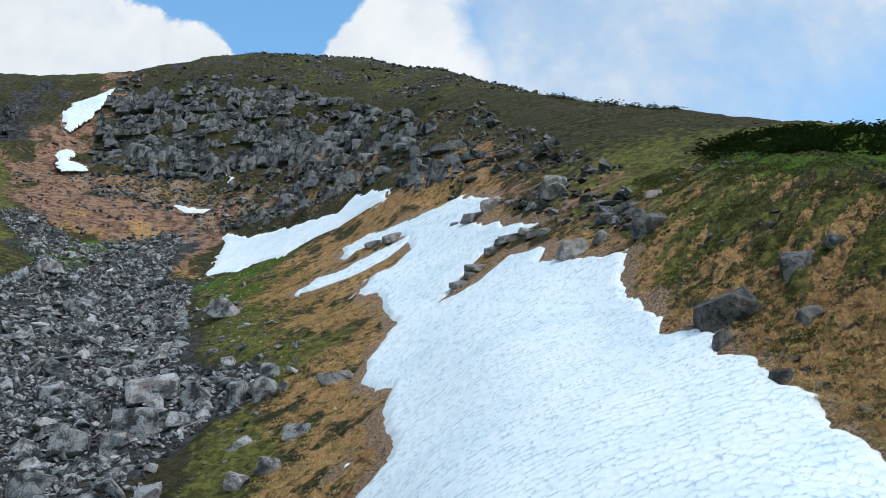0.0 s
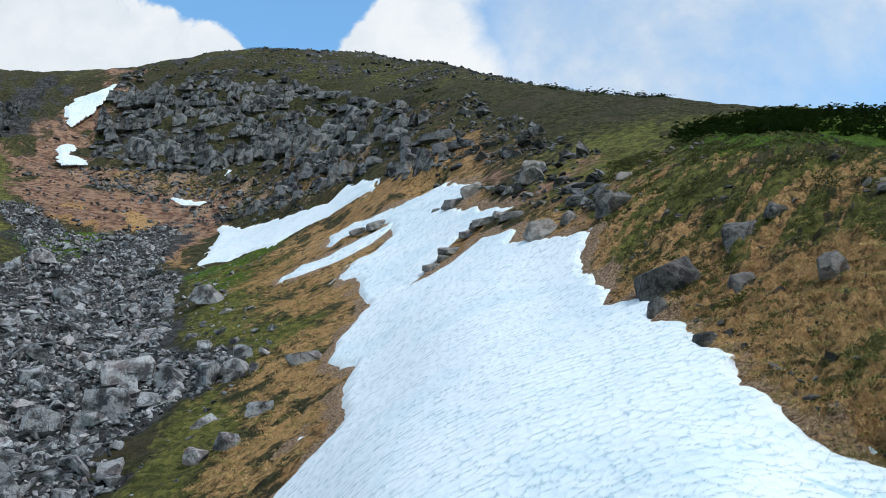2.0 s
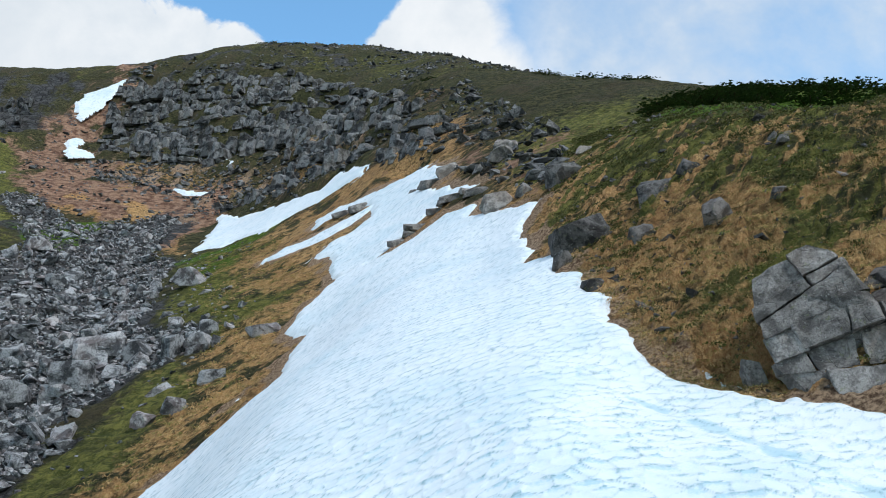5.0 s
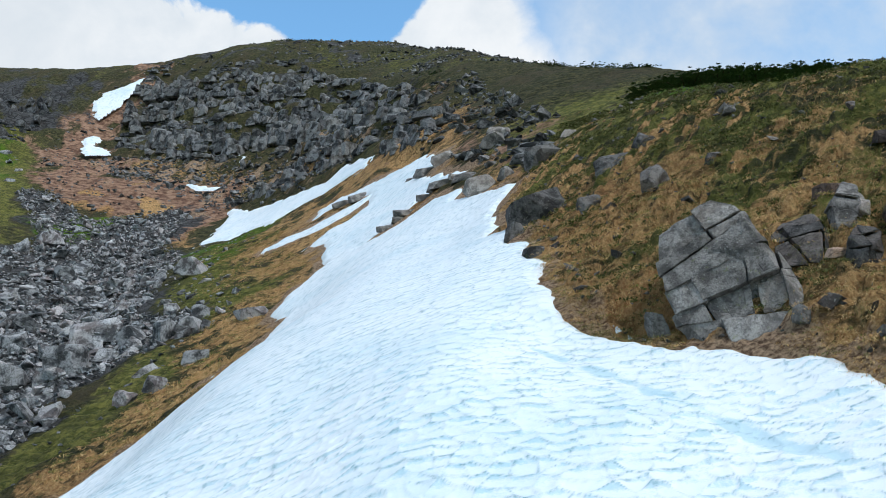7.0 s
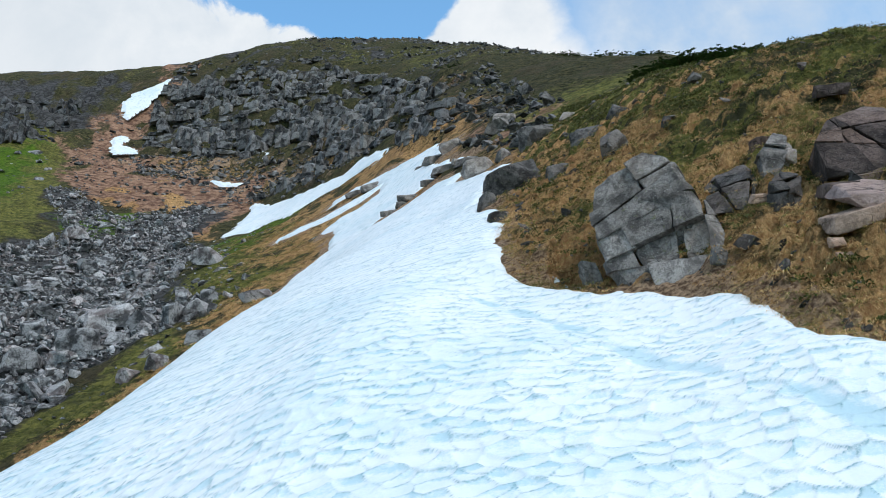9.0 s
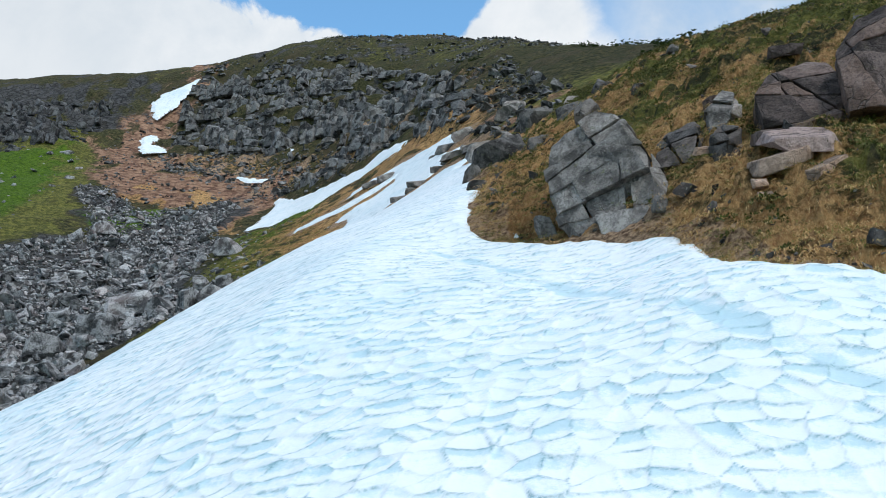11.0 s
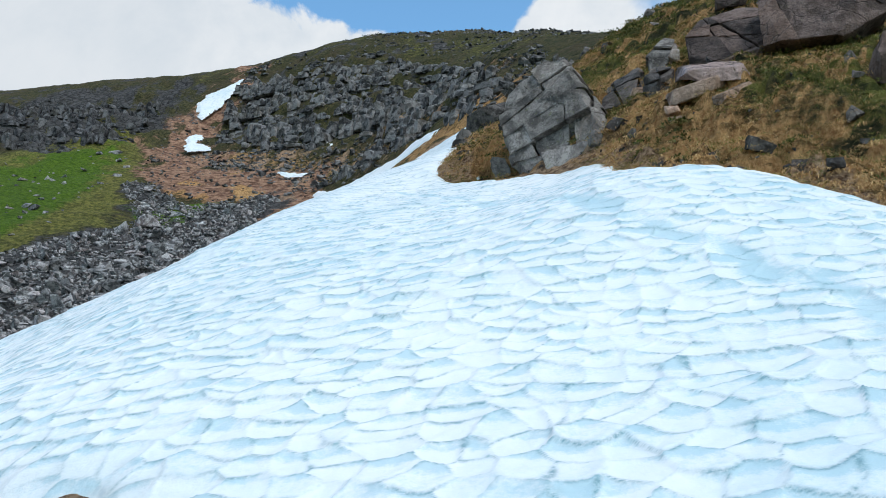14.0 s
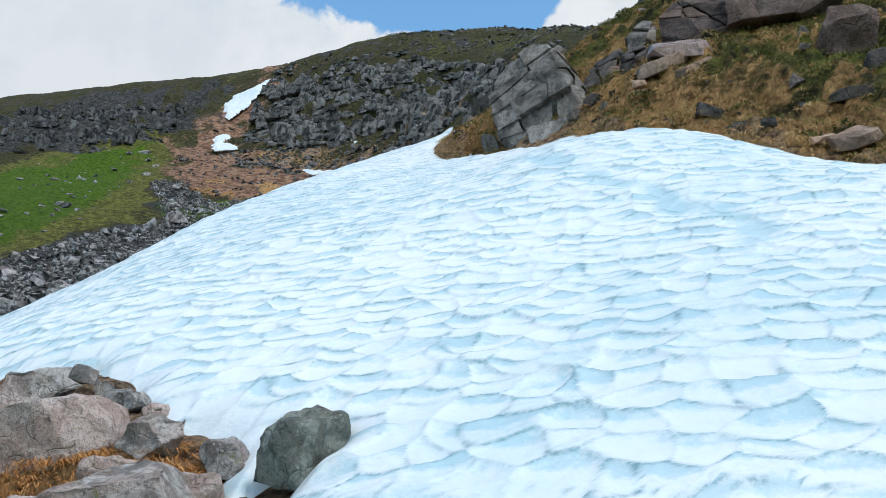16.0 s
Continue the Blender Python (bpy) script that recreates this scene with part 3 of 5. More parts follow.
def cover(x, y):
    """Shares of the ground's covers at x, y."""
    sd = snow_depth(x, y)
    wob = grain(x, y, 9.0, 21, 4, 0.6)
    sc = 0.5 + (y + 18) / 90
    edge = lambda poly, soft=2.4: smooth(-soft, soft, (inside(poly, x, y) + 2.2 * sc * wob) / sc)
    talus, meadow, verge, chute = edge(TALUS, 1.0), edge(MEADOW, 4.0), edge(VERGE), edge(CHUTE, 1.5)
    cliff, west = edge(CLIFF, 2.0), edge(WEST_CLIFF, 2.0)
    bank = smooth(4, 9, x - 0.04 * (y - 30)) * smooth(105, 80, y)
    near = 0.62 * smooth(5, 0.8, -sd * (1 - 0.004 * y) + 3 * wob + 0.05 * np.maximum(x - 20, 0))
    left = smooth(9, 4, x) * smooth(-16, -11.5, x + 0.28 * np.maximum(y - 60, 0) + 0.05 * np.minimum(y - 60, 0) + 2 * wob) * smooth(126, 116, y)
    along, across = 0.75 * x + 0.66 * y, 0.66 * x - 0.75 * y
    streak = grain(across * 2.4, along * 0.7, 4.0, 37, 4, 0.6)
    green = np.maximum.reduce([meadow, verge * (1 - 0.25 * np.abs(wob)), bank * (1 - near) * smooth(-0.75, 0.35, wob + 0.012 * (y - 50)), 0.9 * bank * smooth(0.0, 0.3, -streak) * smooth(1.5, 4, -sd),
                               0.4 * smooth(0.1, 0.6, grain(x, y, 22, 5, 3)) * smooth(90, 110, y) * (1 - chute) * (1 - west) * (1 - 0.7 * cliff)])
    near = near * (1 - 0.6 * smooth(62, 90, y))
    dry = np.maximum.reduce([bank * near, 0.75 * smooth(0.05, 0.35, streak) * bank * smooth(95, 55, y) * smooth(20, 6, -sd), 0.72 * left * (1 - verge) * smooth(-0.9, 0.0, grain(x, y, 3.5, 39, 3)), 0.8 * smooth(0.05, 0.6, grain(x, y, 5.0, 31, 3)) * smooth(62, 30, y) * bank * smooth(10, 4, -sd), chute * smooth(185, 150, y + 8 * wob)])
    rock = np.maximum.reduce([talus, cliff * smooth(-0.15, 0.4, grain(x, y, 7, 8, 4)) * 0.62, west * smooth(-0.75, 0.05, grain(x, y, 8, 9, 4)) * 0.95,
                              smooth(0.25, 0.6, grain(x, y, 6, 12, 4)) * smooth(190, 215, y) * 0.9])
    foot, spur = edge(FOOT, 3.0), edge(SPUR_SOIL, 3.0)
    soil = np.maximum.reduce([chute * smooth(-0.9, 0.0, wob + 0.02 * (y - 155)), 0.55 * foot * smooth(-0.5, 0.3, grain(x, y, 6, 33, 3)), 0.6 * spur * smooth(-0.3, 0.4, grain(x, y, 5, 34, 3))])
    ochre = np.maximum(edge(OCHRE[0], 1.6), edge(OCHRE[1], 1.2))
    dry = np.maximum.reduce([dry, 0.95 * ochre, 0.5 * foot, 0.35 * spur, smooth(10, 6, y)])
    green = np.maximum(green * (1 - 0.7 * ochre), 0.8 * smooth(-16, 0, inside(MEADOW, x, y) + 4 * wob) * (1 - chute))
    green, rock = green * (1 - 0.8 * foot) * smooth(6, 10, y), rock * (1 - 0.6 * foot)
    lush = meadow ** 1.5 * smooth(-56, -72, x + 0.2 * (y - 120) + 5 * wob) + 0.8 * edge(LUSH_STRIP, 2.5) + 0.75 * edge(LUSH_PATCH, 2.0) + 0.85 * smooth(46, 58, y) * smooth(85, 68, y) * smooth(17, 23, x)
    rim = smooth(1.0, 0.0, -sd + 0.9 * grain(x, y, 2.0, 44, 3)) * smooth(125, 100, y)
    rim = np.maximum(rim, foot * smooth(-0.2, 0.5, grain(x, y, 4, 46, 3)))
    return dict(sd=sd, talus=talus, meadow=meadow, verge=verge, chute=chute, cliff=cliff, west=west, bank=bank, green=green * (1 - talus), dry=dry * (1 - talus) * (1 - 0.9 * meadow),
                rock=rock * (1 - meadow), soil=soil, rim=rim, foot=foot, lush=np.clip(lush, 0, 1))


def ground_height(x, y, c=None):
    c = c or cover(x, y)
    z = land(x, y)
    hard = np.maximum(c["cliff"], 0.8 * c["west"])
    z = z + hard * terrace(z, 8.0, x, y, 61, 0.45)
    z = z + hard * 1.6 * grain(x, y, 9, 71, 4) * (1 - smooth(0, 2, c["sd"]))
    soft = 1 - smooth(-0.5, 0.5, c["sd"])
    tussock = np.zeros(x.shape)
    turf = (y < 62) & (y > 8) & (x > 9) & (c["sd"] < 0.3)
    if turf.any():
        d, off, pick, d2 = cells((x[turf] + 0.2 * grain(x[turf], y[turf], 1.1, 76)) / 0.62, (y[turf] + 0.2 * grain(x[turf], y[turf], 1.2, 77)) / 0.62, 23)
        tussock[turf] = (0.12 + 0.26 * pick) * smooth(0.0, 0.55, d2 - d) * smooth(0.0, 0.7, -c["sd"][turf])
    tussock = tussock * smooth(1.2, 2.8, np.hypot(x - 16.9, y - 23.9))
    lumps = tussock - 0.1 + 0.22 * grain(x, y, 3.2, 81, 3) + 0.20 * grain(x, y, 0.9, 85, 3, 0.6) * smooth(120, 40, y) + 0.55 * grain(x, y, 12, 88, 3) * smooth(40, 90, y)
    gully = np.exp(-(((x + 80 + 0.28 * (190 - y)) / 9) ** 2)) * smooth(140, 165, y) * smooth(240, 215, y)
    return z + soft * lumps * (1 - 0.5 * hard) - 2.5 * gully - 0.55 * smooth(-0.2, 1.2, c["sd"]) - 0.12 * soft


def build_ground():
    reach = np.concatenate([np.exp(np.linspace(math.log(6.5), math.log(27), 70)), np.exp(np.linspace(math.log(27.15), math.log(70), 290)), np.exp(np.linspace(math.log(70.4), math.log(262), 250)), np.exp(np.linspace(math.log(264), math.log(345), 24)), [400, 560, 900, 1600, 3000]])
    rows = np.concatenate([[-3000, -1200, -500, -200, -90, -45, -24, -15], reach - 18])
    fan = np.concatenate([[-30, -9, -4, -2.2, -1.5, -1.1, -0.92], np.concatenate([np.linspace(-0.82, 0.0, 300), np.linspace(0.0022, 0.62, 300)]), [0.75, 1.0, 1.5, 2.2, 4, 9, 30]])
    width = np.where(rows < -12, 6 + (-12 - rows), np.minimum(rows + 18, 400))
    X = 10 + fan[None, :] * width[:, None]
    Y = np.repeat(rows[:, None], len(fan), 1)
    c = cover(X, Y)
    Z = ground_height(X, Y, c)
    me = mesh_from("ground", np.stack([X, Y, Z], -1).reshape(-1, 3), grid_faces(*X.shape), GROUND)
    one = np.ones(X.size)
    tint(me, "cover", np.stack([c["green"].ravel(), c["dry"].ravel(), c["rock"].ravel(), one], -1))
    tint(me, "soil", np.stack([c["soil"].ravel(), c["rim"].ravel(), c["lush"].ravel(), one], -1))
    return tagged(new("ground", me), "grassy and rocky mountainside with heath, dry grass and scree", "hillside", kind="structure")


ground = build_ground()

# ---- old snow, hollowed by the sun ----
MELT_GROOVE = [(9.6, 52), (10.2, 40), (10.7, 35), (10.5, 31), (10.4, 28), (10.9, 26), (12.4, 24.6), (14.6, 21), (16.8, 17.2), (17.7, 15.2), (18.5, 14.1), (19.2, 13.1), (19.8, 12.1), (20.5, 11.2), (21.3, 10.4), (21.8, 9.3), (22, 7.5)]


def groove(x, y):
    """Depth of the shallow runnel that melt water has cut, 0 to 1."""
    px, py = x + 0.25 * grain(x, y, 1.6, 31, 2), y + 0.25 * grain(x, y, 1.6, 33, 2)
    best = np.full(x.shape, 1e9)
    for (ax, ay), (bx, by) in zip(MELT_GROOVE[:-1], MELT_GROOVE[1:]):
        ex, ey = bx - ax, by - ay
        t = np.clip(((px - ax) * ex + (py - ay) * ey) / (ex * ex + ey * ey), 0, 1)
        best = np.minimum(best, np.hypot(px - ax - t * ex, py - ay - t * ey))
    return np.exp(-((best / (0.16 + 0.20 * smooth(26, 18, y))) ** 2)) * (0.35 + 0.65 * smooth(-0.3, 0.4, grain(x, y, 1.4, 35, 2)))


def snow_top(x, y, sd, cups=1.0):
    """Height of the snow, painted dark of the cups' lips (shade and dirt), painted blue shade of their walls."""
    far = smooth(12, 34, y)
    a = x + 0.28 * grain(x, y, 3.1, 89) + 0.16 * grain(x, y, 0.8, 92)
    b = y + 0.20 * grain(x, y, 3.3, 90) + 0.12 * grain(x, y, 0.7, 95)
    d, off, pick, d2 = cells(a / 0.46, b / 0.43, 3)
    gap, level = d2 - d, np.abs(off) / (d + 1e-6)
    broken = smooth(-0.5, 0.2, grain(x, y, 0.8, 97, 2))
    # painted lip lines, strongest on level edges where shade gathers
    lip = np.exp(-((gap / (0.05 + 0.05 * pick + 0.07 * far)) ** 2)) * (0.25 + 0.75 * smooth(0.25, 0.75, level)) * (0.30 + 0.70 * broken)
    bowl = (0.048 + 0.042 * pick) * np.minimum(d, 0.9) ** 2 - 0.03 * off * smooth(0.0, 0.25, gap) + 0.03 * (pick - 0.5) * smooth(0.0, 0.2, gap) + 0.010 * grain(x, y, 0.22, 93, 2)
    wave = 0.05 * grain(x, y, 4.0, 98, 2) + 0.13 * grain(x, y, 14, 99, 2)
    rim = smooth(0.0, 1.1, sd)
    height = land(x, y) + wave * smooth(0.5, 4, sd) + cups * (1 - 0.4 * far) * bowl * smooth(0.1, 0.9, sd) - 0.42 * (1 - rim) ** 1.6 + 0.05
    cut_in = groove(x, y) * (0.25 + 0.75 * smooth(30, 20, y))
    # blue painted on the uphill side of each cup for its shaded wall
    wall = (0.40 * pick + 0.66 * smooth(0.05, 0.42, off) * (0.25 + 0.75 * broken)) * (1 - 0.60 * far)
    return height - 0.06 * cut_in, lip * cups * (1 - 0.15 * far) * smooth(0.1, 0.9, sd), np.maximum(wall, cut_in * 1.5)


def snow_edge(polys, x, y):
    sd = np.full(x.shape, -1e3)
    for p in polys:
        sd = np.maximum(sd, inside(p, x, y))
    s = 0.4 + (y + 18) / 110
    rim = np.abs(sd) < 4
    sd = sd + 0.4 * smooth(60, 25, y)
    sd[rim] += s[rim] * (0.32 * grain(x[rim], y[rim], 2.6, 51, 3) + 0.16 * grain(x[rim], y[rim], 0.8, 54, 2))
    return sd


def snow_sheet(name, polys, label, fan_step, reach_step, cups, kind=""):
    pts = np.array([p for poly in polys for p in poly], float)
    w0, w1 = max(pts[:, 1].min() + 16.5, 8.5), pts[:, 1].max() + 20
    f = (pts[:, 0] - 10) / np.maximum(pts[:, 1] + 18, 6)
    fan = np.arange(max(f.min() - 0.03, -0.75), min(f.max(), 0.64) + 0.03, fan_step)
    reach, w = [], w0
    while w < w1:      # finest where the path comes nearest
        reach.append(w)
        w *= 1 + reach_step * (4.0 if w < 20 else 1.0 if w < 33 else 1.8 if w < 55 else 2.8)
    reach = np.array(reach)
    X, Y = 10 + fan[None, :] * reach[:, None], np.repeat(reach[:, None] - 18, len(fan), 1)
    sd = snow_edge(polys, X, Y)
    some = sd > -0.6
    Z, lip, pick = np.zeros(X.shape), np.zeros(X.shape), np.zeros(X.shape)
    Z[some], lip[some], pick[some] = snow_top(X[some], Y[some], sd[some], cups)
    faces = grid_faces(*X.shape)
    keep = (sd.ravel()[faces] > -0.25).all(1)
    faces = faces[keep]
    used = np.unique(faces)
    back = np.zeros(X.size, np.int64)
    back[used] = np.arange(len(used))
    me = mesh_from(name, np.stack([X, Y, Z], -1).reshape(-1, 3)[used], back[faces], SNOW)
    # red: lip shade and dirt; green: wall shade and groove; blue: dirt at the rim
    tint(me, "cup_shade_dirt", np.stack([lip.ravel()[used], pick.ravel()[used], smooth(1.2, 0.0, sd).ravel()[used], np.ones(len(used))], -1))
    return tagged(new(name, me), label, "snow", kind=kind)


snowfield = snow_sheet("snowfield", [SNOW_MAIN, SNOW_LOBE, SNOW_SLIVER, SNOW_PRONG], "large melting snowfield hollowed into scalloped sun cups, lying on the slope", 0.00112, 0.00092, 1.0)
snow_sheet("snow_patch", [SNOW_BANK], "long white snow patch below the crag on the slope", 0.0017, 0.0007, 0.6)
for outline in SNOW_PATCHES:
    snow_sheet("snow_patch", [outline], "small leftover patch of white snow on the slope", 0.0013, 0.0005, 0.6)

# ---- rock shapes ----


def hull_rock(seed, points=11, blocky=0.6, bevel=0.05):
    """An angular stone about 1 m across: (verts, triangles)."""
    r = np.random.default_rng(seed)
    p = r.uniform(-1, 1, (points, 3))
    p = np.sign(p) * np.abs(p) ** blocky
    p[:, 0] += r.uniform(-0.5, 0.5) * p[:, 2]
    p[:, 1] += r.uniform(-0.4, 0.4) * p[:, 0]
    p *= 0.5 / np.abs(p).max(0)
    bm = bmesh.new()
    for q in p:
        bm.verts.new(q)
    res = bmesh.ops.convex_hull(bm, input=bm.verts)
    bmesh.ops.delete(bm, geom=[g for g in res["geom_interior"] if isinstance(g, bmesh.types.BMVert)], context="VERTS")
    bmesh.ops.dissolve_limit(bm, angle_limit=0.25, verts=bm.verts, edges=bm.edges)
    if bevel:
        bmesh.ops.bevel(bm, geom=list(bm.edges), offset=bevel, segments=1, profile=0.6, affect="EDGES", clamp_overlap=True)
    bmesh.ops.triangulate(bm, faces=bm.faces)
    bm.verts.index_update()
    v = np.array([x.co for x in bm.verts])
    f = np.array([[x.index for x in t.verts] for t in bm.faces])
    bm.free()
    return v, f


def turned(yaw, tip_x, tip_y):
    """Rotation matrices (n, 3, 3) from arrays of angles."""
    cz, sz, cx, sx, cy, sy = np.cos(yaw), np.sin(yaw), np.cos(tip_x), np.sin(tip_x), np.cos(tip_y), np.sin(tip_y)
    o, l = np.zeros_like(yaw), np.ones_like(yaw)
    Z = np.stack([cz, -sz, o, sz, cz, o, o, o, l], -1).reshape(-1, 3, 3)
    X = np.stack([l, o, o, o, cx, -sx, o, sx, cx], -1).reshape(-1, 3, 3)
    Y = np.stack([cy, o, sy, o, l, o, -sy, o, cy], -1).reshape(-1, 3, 3)
    return Z @ Y @ X


def spread(shapes, places, sizes, turns, pick):
    """Many copies of a few shapes joined into one (verts, triangles)."""
    V, T, base = [], [], 0
    for k, (v, f) in enumerate(shapes):
        n = np.where(pick == k)[0]
        if len(n) == 0:
            continue
        w = np.einsum("nij,nvj->nvi", turns[n], v[None] * sizes[n][:, None, :]) + places[n][:, None, :]
        V.append(w.reshape(-1, 3))
        T.append((f[None] + (np.arange(len(n)) * len(v))[:, None, None]).reshape(-1, 3) + base)
        base += len(n) * len(v)
    return np.concatenate(V), np.concatenate(T)


def part(name, me, parent, label=""):
    ob = new(name, me)
    ob.parent = parent
    return tagged(ob, label) if label else ob


def empty(name, x, y, z, label, category, group="", kind=""):
    ob = new(name)
    ob.empty_display_size = 0.3
    ob.location = (x, y, z)
    return tagged(ob, label, category, group, kind)


def cut(bm, point, normal):
    """Keeps the side of a solid that lies against the normal, and closes it."""
    res = bmesh.ops.bisect_plane(bm, geom=bm.verts[:] + bm.edges[:] + bm.faces[:], plane_co=point, plane_no=normal, clear_outer=True)
    edges = [e for e in res["geom_cut"] if isinstance(e, bmesh.types.BMEdge)]
    if len(edges) > 2:
        bmesh.ops.contextual_create(bm, geom=edges)


def finish(bm, soft, grain_size, rough, seed, fine=0.16):
    """Rounds the edges of a solid, divides it and roughens it."""
    bmesh.ops.remove_doubles(bm, verts=bm.verts, dist=0.004)
    bmesh.ops.bevel(bm, geom=list(bm.edges), offset=soft, segments=2, profile=0.6, affect="EDGES", clamp_overlap=True)
    bmesh.ops.triangulate(bm, faces=bm.faces)
    for _ in range(4):
        long = [e for e in bm.edges if e.calc_length() > fine]
        if not long or len(bm.faces) > 5000:
            break
        bmesh.ops.subdivide_edges(bm, edges=long, cuts=1)
        bmesh.ops.triangulate(bm, faces=bm.faces)
    bm.normal_update()
    shift = Vector((seed * 3.7, seed * 1.3, seed * 2.1))
    for v in bm.verts:
        q = v.co / grain_size + shift
        v.co += v.normal * rough * (1.0 * noise.fractal(q, 0.85, 2.1, 5) + 0.8 * noise.noise(q * 0.4))


def solid(name, bm, mat):
    me = bpy.data.meshes.new(name)
    bm.to_mesh(me)
    bm.free()
    me.materials.append(mat)
    me.polygons.foreach_set("use_smooth", [True] * len(me.polygons))
    me.set_sharp_from_angle(angle=radians(40))
    return me


def block_solid(seed, sx, sy, sz, cuts=7, deep=0.80):
    """A box with its corners and edges knocked off by some flat breaks."""
    r = random.Random(seed)
    bm = bmesh.new()
    bmesh.ops.create_cube(bm, size=1.0)
    bmesh.ops.scale(bm, vec=(sx, sy, sz), verts=bm.verts)
    lean = r.uniform(-0.35, 0.35)
    for v in bm.verts:
        v.co.x += lean * v.co.z + 0.15 * r.uniform(-1, 1) * sx
        v.co.y += 0.15 * r.uniform(-1, 1) * sy
        v.co.z += 0.14 * r.uniform(-1, 1) * sz
    for _ in range(cuts + 5):
        n = Vector([r.uniform(-1, 1) for _ in range(3)])
        n.z = abs(n.z) * 0.8 if r.random() < 0.75 else n.z
        n.normalize()
        far = 0.5 * (abs(n.x) * sx + abs(n.y) * sy + abs(n.z) * sz)
        cut(bm, n * far * r.uniform(deep - 0.2, deep + 0.06), n)
    return bm


def rock(x, y, w, h, d, seed, mat, label, yaw=0, tip=0, lean=0, sink=0.25, cuts=11, deep=0.77, rough=0.065, group="", fine=0.13, lift=0.0, name="rock"):
    """One stone that lies in the ground."""
    bm = block_solid(seed, w, d, h, cuts, deep)
    finish(bm, 0.03 * min(w, h, d) + 0.01, 0.45 * max(w, 0.5), rough * min(w, h, d) ** 0.5, seed, max(fine, 0.055 * max(w, h, d)))
    ob = new(name, solid(name, bm, mat))
    z = float(ground_height(np.array([float(x)]), np.array([float(y)]))[0])
    ob.matrix_world = pose(x, y, z + h * (0.5 - sink) + lift, tip, lean, yaw)
    return tagged(ob, label, "rock", group)


# ---- the crag ----
SHAPES = [hull_rock(100 + k, 11 + k % 7, 0.5 + 0.12 * (k % 4), 0.035) for k in range(32)]
PLAIN = [hull_rock(100 + k, 11 + k % 7, 0.5 + 0.12 * (k % 4), 0) for k in range(32)]
STONES = [mesh_from("stone", v, f, SCREE_ROCK, False) for v, f in SHAPES]


def boxy_rock(seed):
    """A jointed block 1 m across with worn corners: (verts, triangles)."""
    r = random.Random(seed)
    bm = bmesh.new()
    bmesh.ops.create_cube(bm, size=1.0)
    for v in bm.verts:
        v.co += Vector((r.uniform(-0.10, 0.10), r.uniform(-0.08, 0.08), r.uniform(-0.10, 0.10)))
    for _ in range(5):
        n = Vector((r.choice((-1, 1)) * r.uniform(0.3, 1), -r.uniform(0.1, 1), r.uniform(-0.2, 1))).normalized()
        cut(bm, n * 0.5 * (abs(n.x) + abs(n.y) + abs(n.z)) * r.uniform(0.70, 0.88), n)
    bmesh.ops.remove_doubles(bm, verts=bm.verts, dist=0.02)
    bmesh.ops.bevel(bm, geom=list(bm.edges), offset=0.06, segments=1, profile=0.6, affect="EDGES", clamp_overlap=True)
    bmesh.ops.triangulate(bm, faces=bm.faces)
    bm.verts.index_update()
    v, f = np.array([x.co for x in bm.verts]), np.array([[x.index for x in t.verts] for t in bm.faces])
    bm.free()
    return v, f


LEDGES = [boxy_rock(300 + k) for k in range(24)]


def fill(poly, n, gen):
    """n random places inside an outline."""
    p = np.array(poly, float)
    out = np.zeros((0, 2))
    while len(out) < n:
        q = gen.uniform(p.min(0), p.max(0), (n * 2, 2))
        out = np.concatenate([out, q[inside(poly, q[:, 0], q[:, 1]) > 0]])
    return out[:n]


def downhill(x, y):
    gx, gy = (land(x + 2, y) - land(x - 2, y)) / 4, (land(x, y + 2) - land(x, y - 2)) / 4
    return gx, gy


def block_rows(outline, low, high, step, gen, small):
    """Courses of jointed blocks along the contours: place, size, turn."""
    p = np.array(outline, float)
    xs, ys = np.arange(p[:, 0].min(), p[:, 0].max(), 0.5), np.arange(p[:, 1].min() - 4, p[:, 1].max() + 4, 0.5)
    Z = land(xs[:, None] + 0 * ys[None], ys[None] + 0 * xs[:, None])
    P, S, T = [], [], []
    for k, level in enumerate(np.arange(low, high, step)):
        lev = level + 1.3 * grain(xs, 0 * xs + level, 17, 66, 3)
        over = Z > lev[:, None]
        line = np.where(over.any(1), ys[over.argmax(1)], np.nan)
        strong = (0.95, 0.5, 0.8, 0.35)[k % 4]
        x = xs[0]
        while x < xs[-1] - 2:
            w = small * gen.uniform(0.9, 2.2) * (1.5 if gen.random() < 0.16 else 1.0)
            i = min(int((x + w / 2 - xs[0]) / 0.5), len(xs) - 3)
            x += w * gen.uniform(0.94, 1.12)
            y, slant = line[i], line[min(i + 3, len(xs) - 1)] - line[max(i - 3, 0)]
            if not np.isfinite(y) or abs(slant) > 9:
                continue
            cx = np.array([xs[i]])
            bare = grain(cx, np.array([level * 2.2]), 13, 67, 3)[0]
            if inside(outline, cx, np.array([y]))[0] < 0.5 or snow_depth(cx, np.array([y]))[0] > -1.0 or gen.random() > strong * smooth(-0.55, 0.05, bare):
                continue
            h, deep = small * step * gen.uniform(0.55, 1.05), 1.2 * step
            P.append((xs[i], y + deep * 0.25, lev[i] + 0.12 * h))
            S.append((w * 1.06, deep, h))
            T.append((math.atan2(slant, 3.0) * 0.8 + gen.normal(0, 0.14), gen.normal(-0.10, 0.09), gen.normal(0.03, 0.07)))
    T = np.array(T)
    return np.array(P), np.array(S), turned(T[:, 0], T[:, 1], T[:, 2])


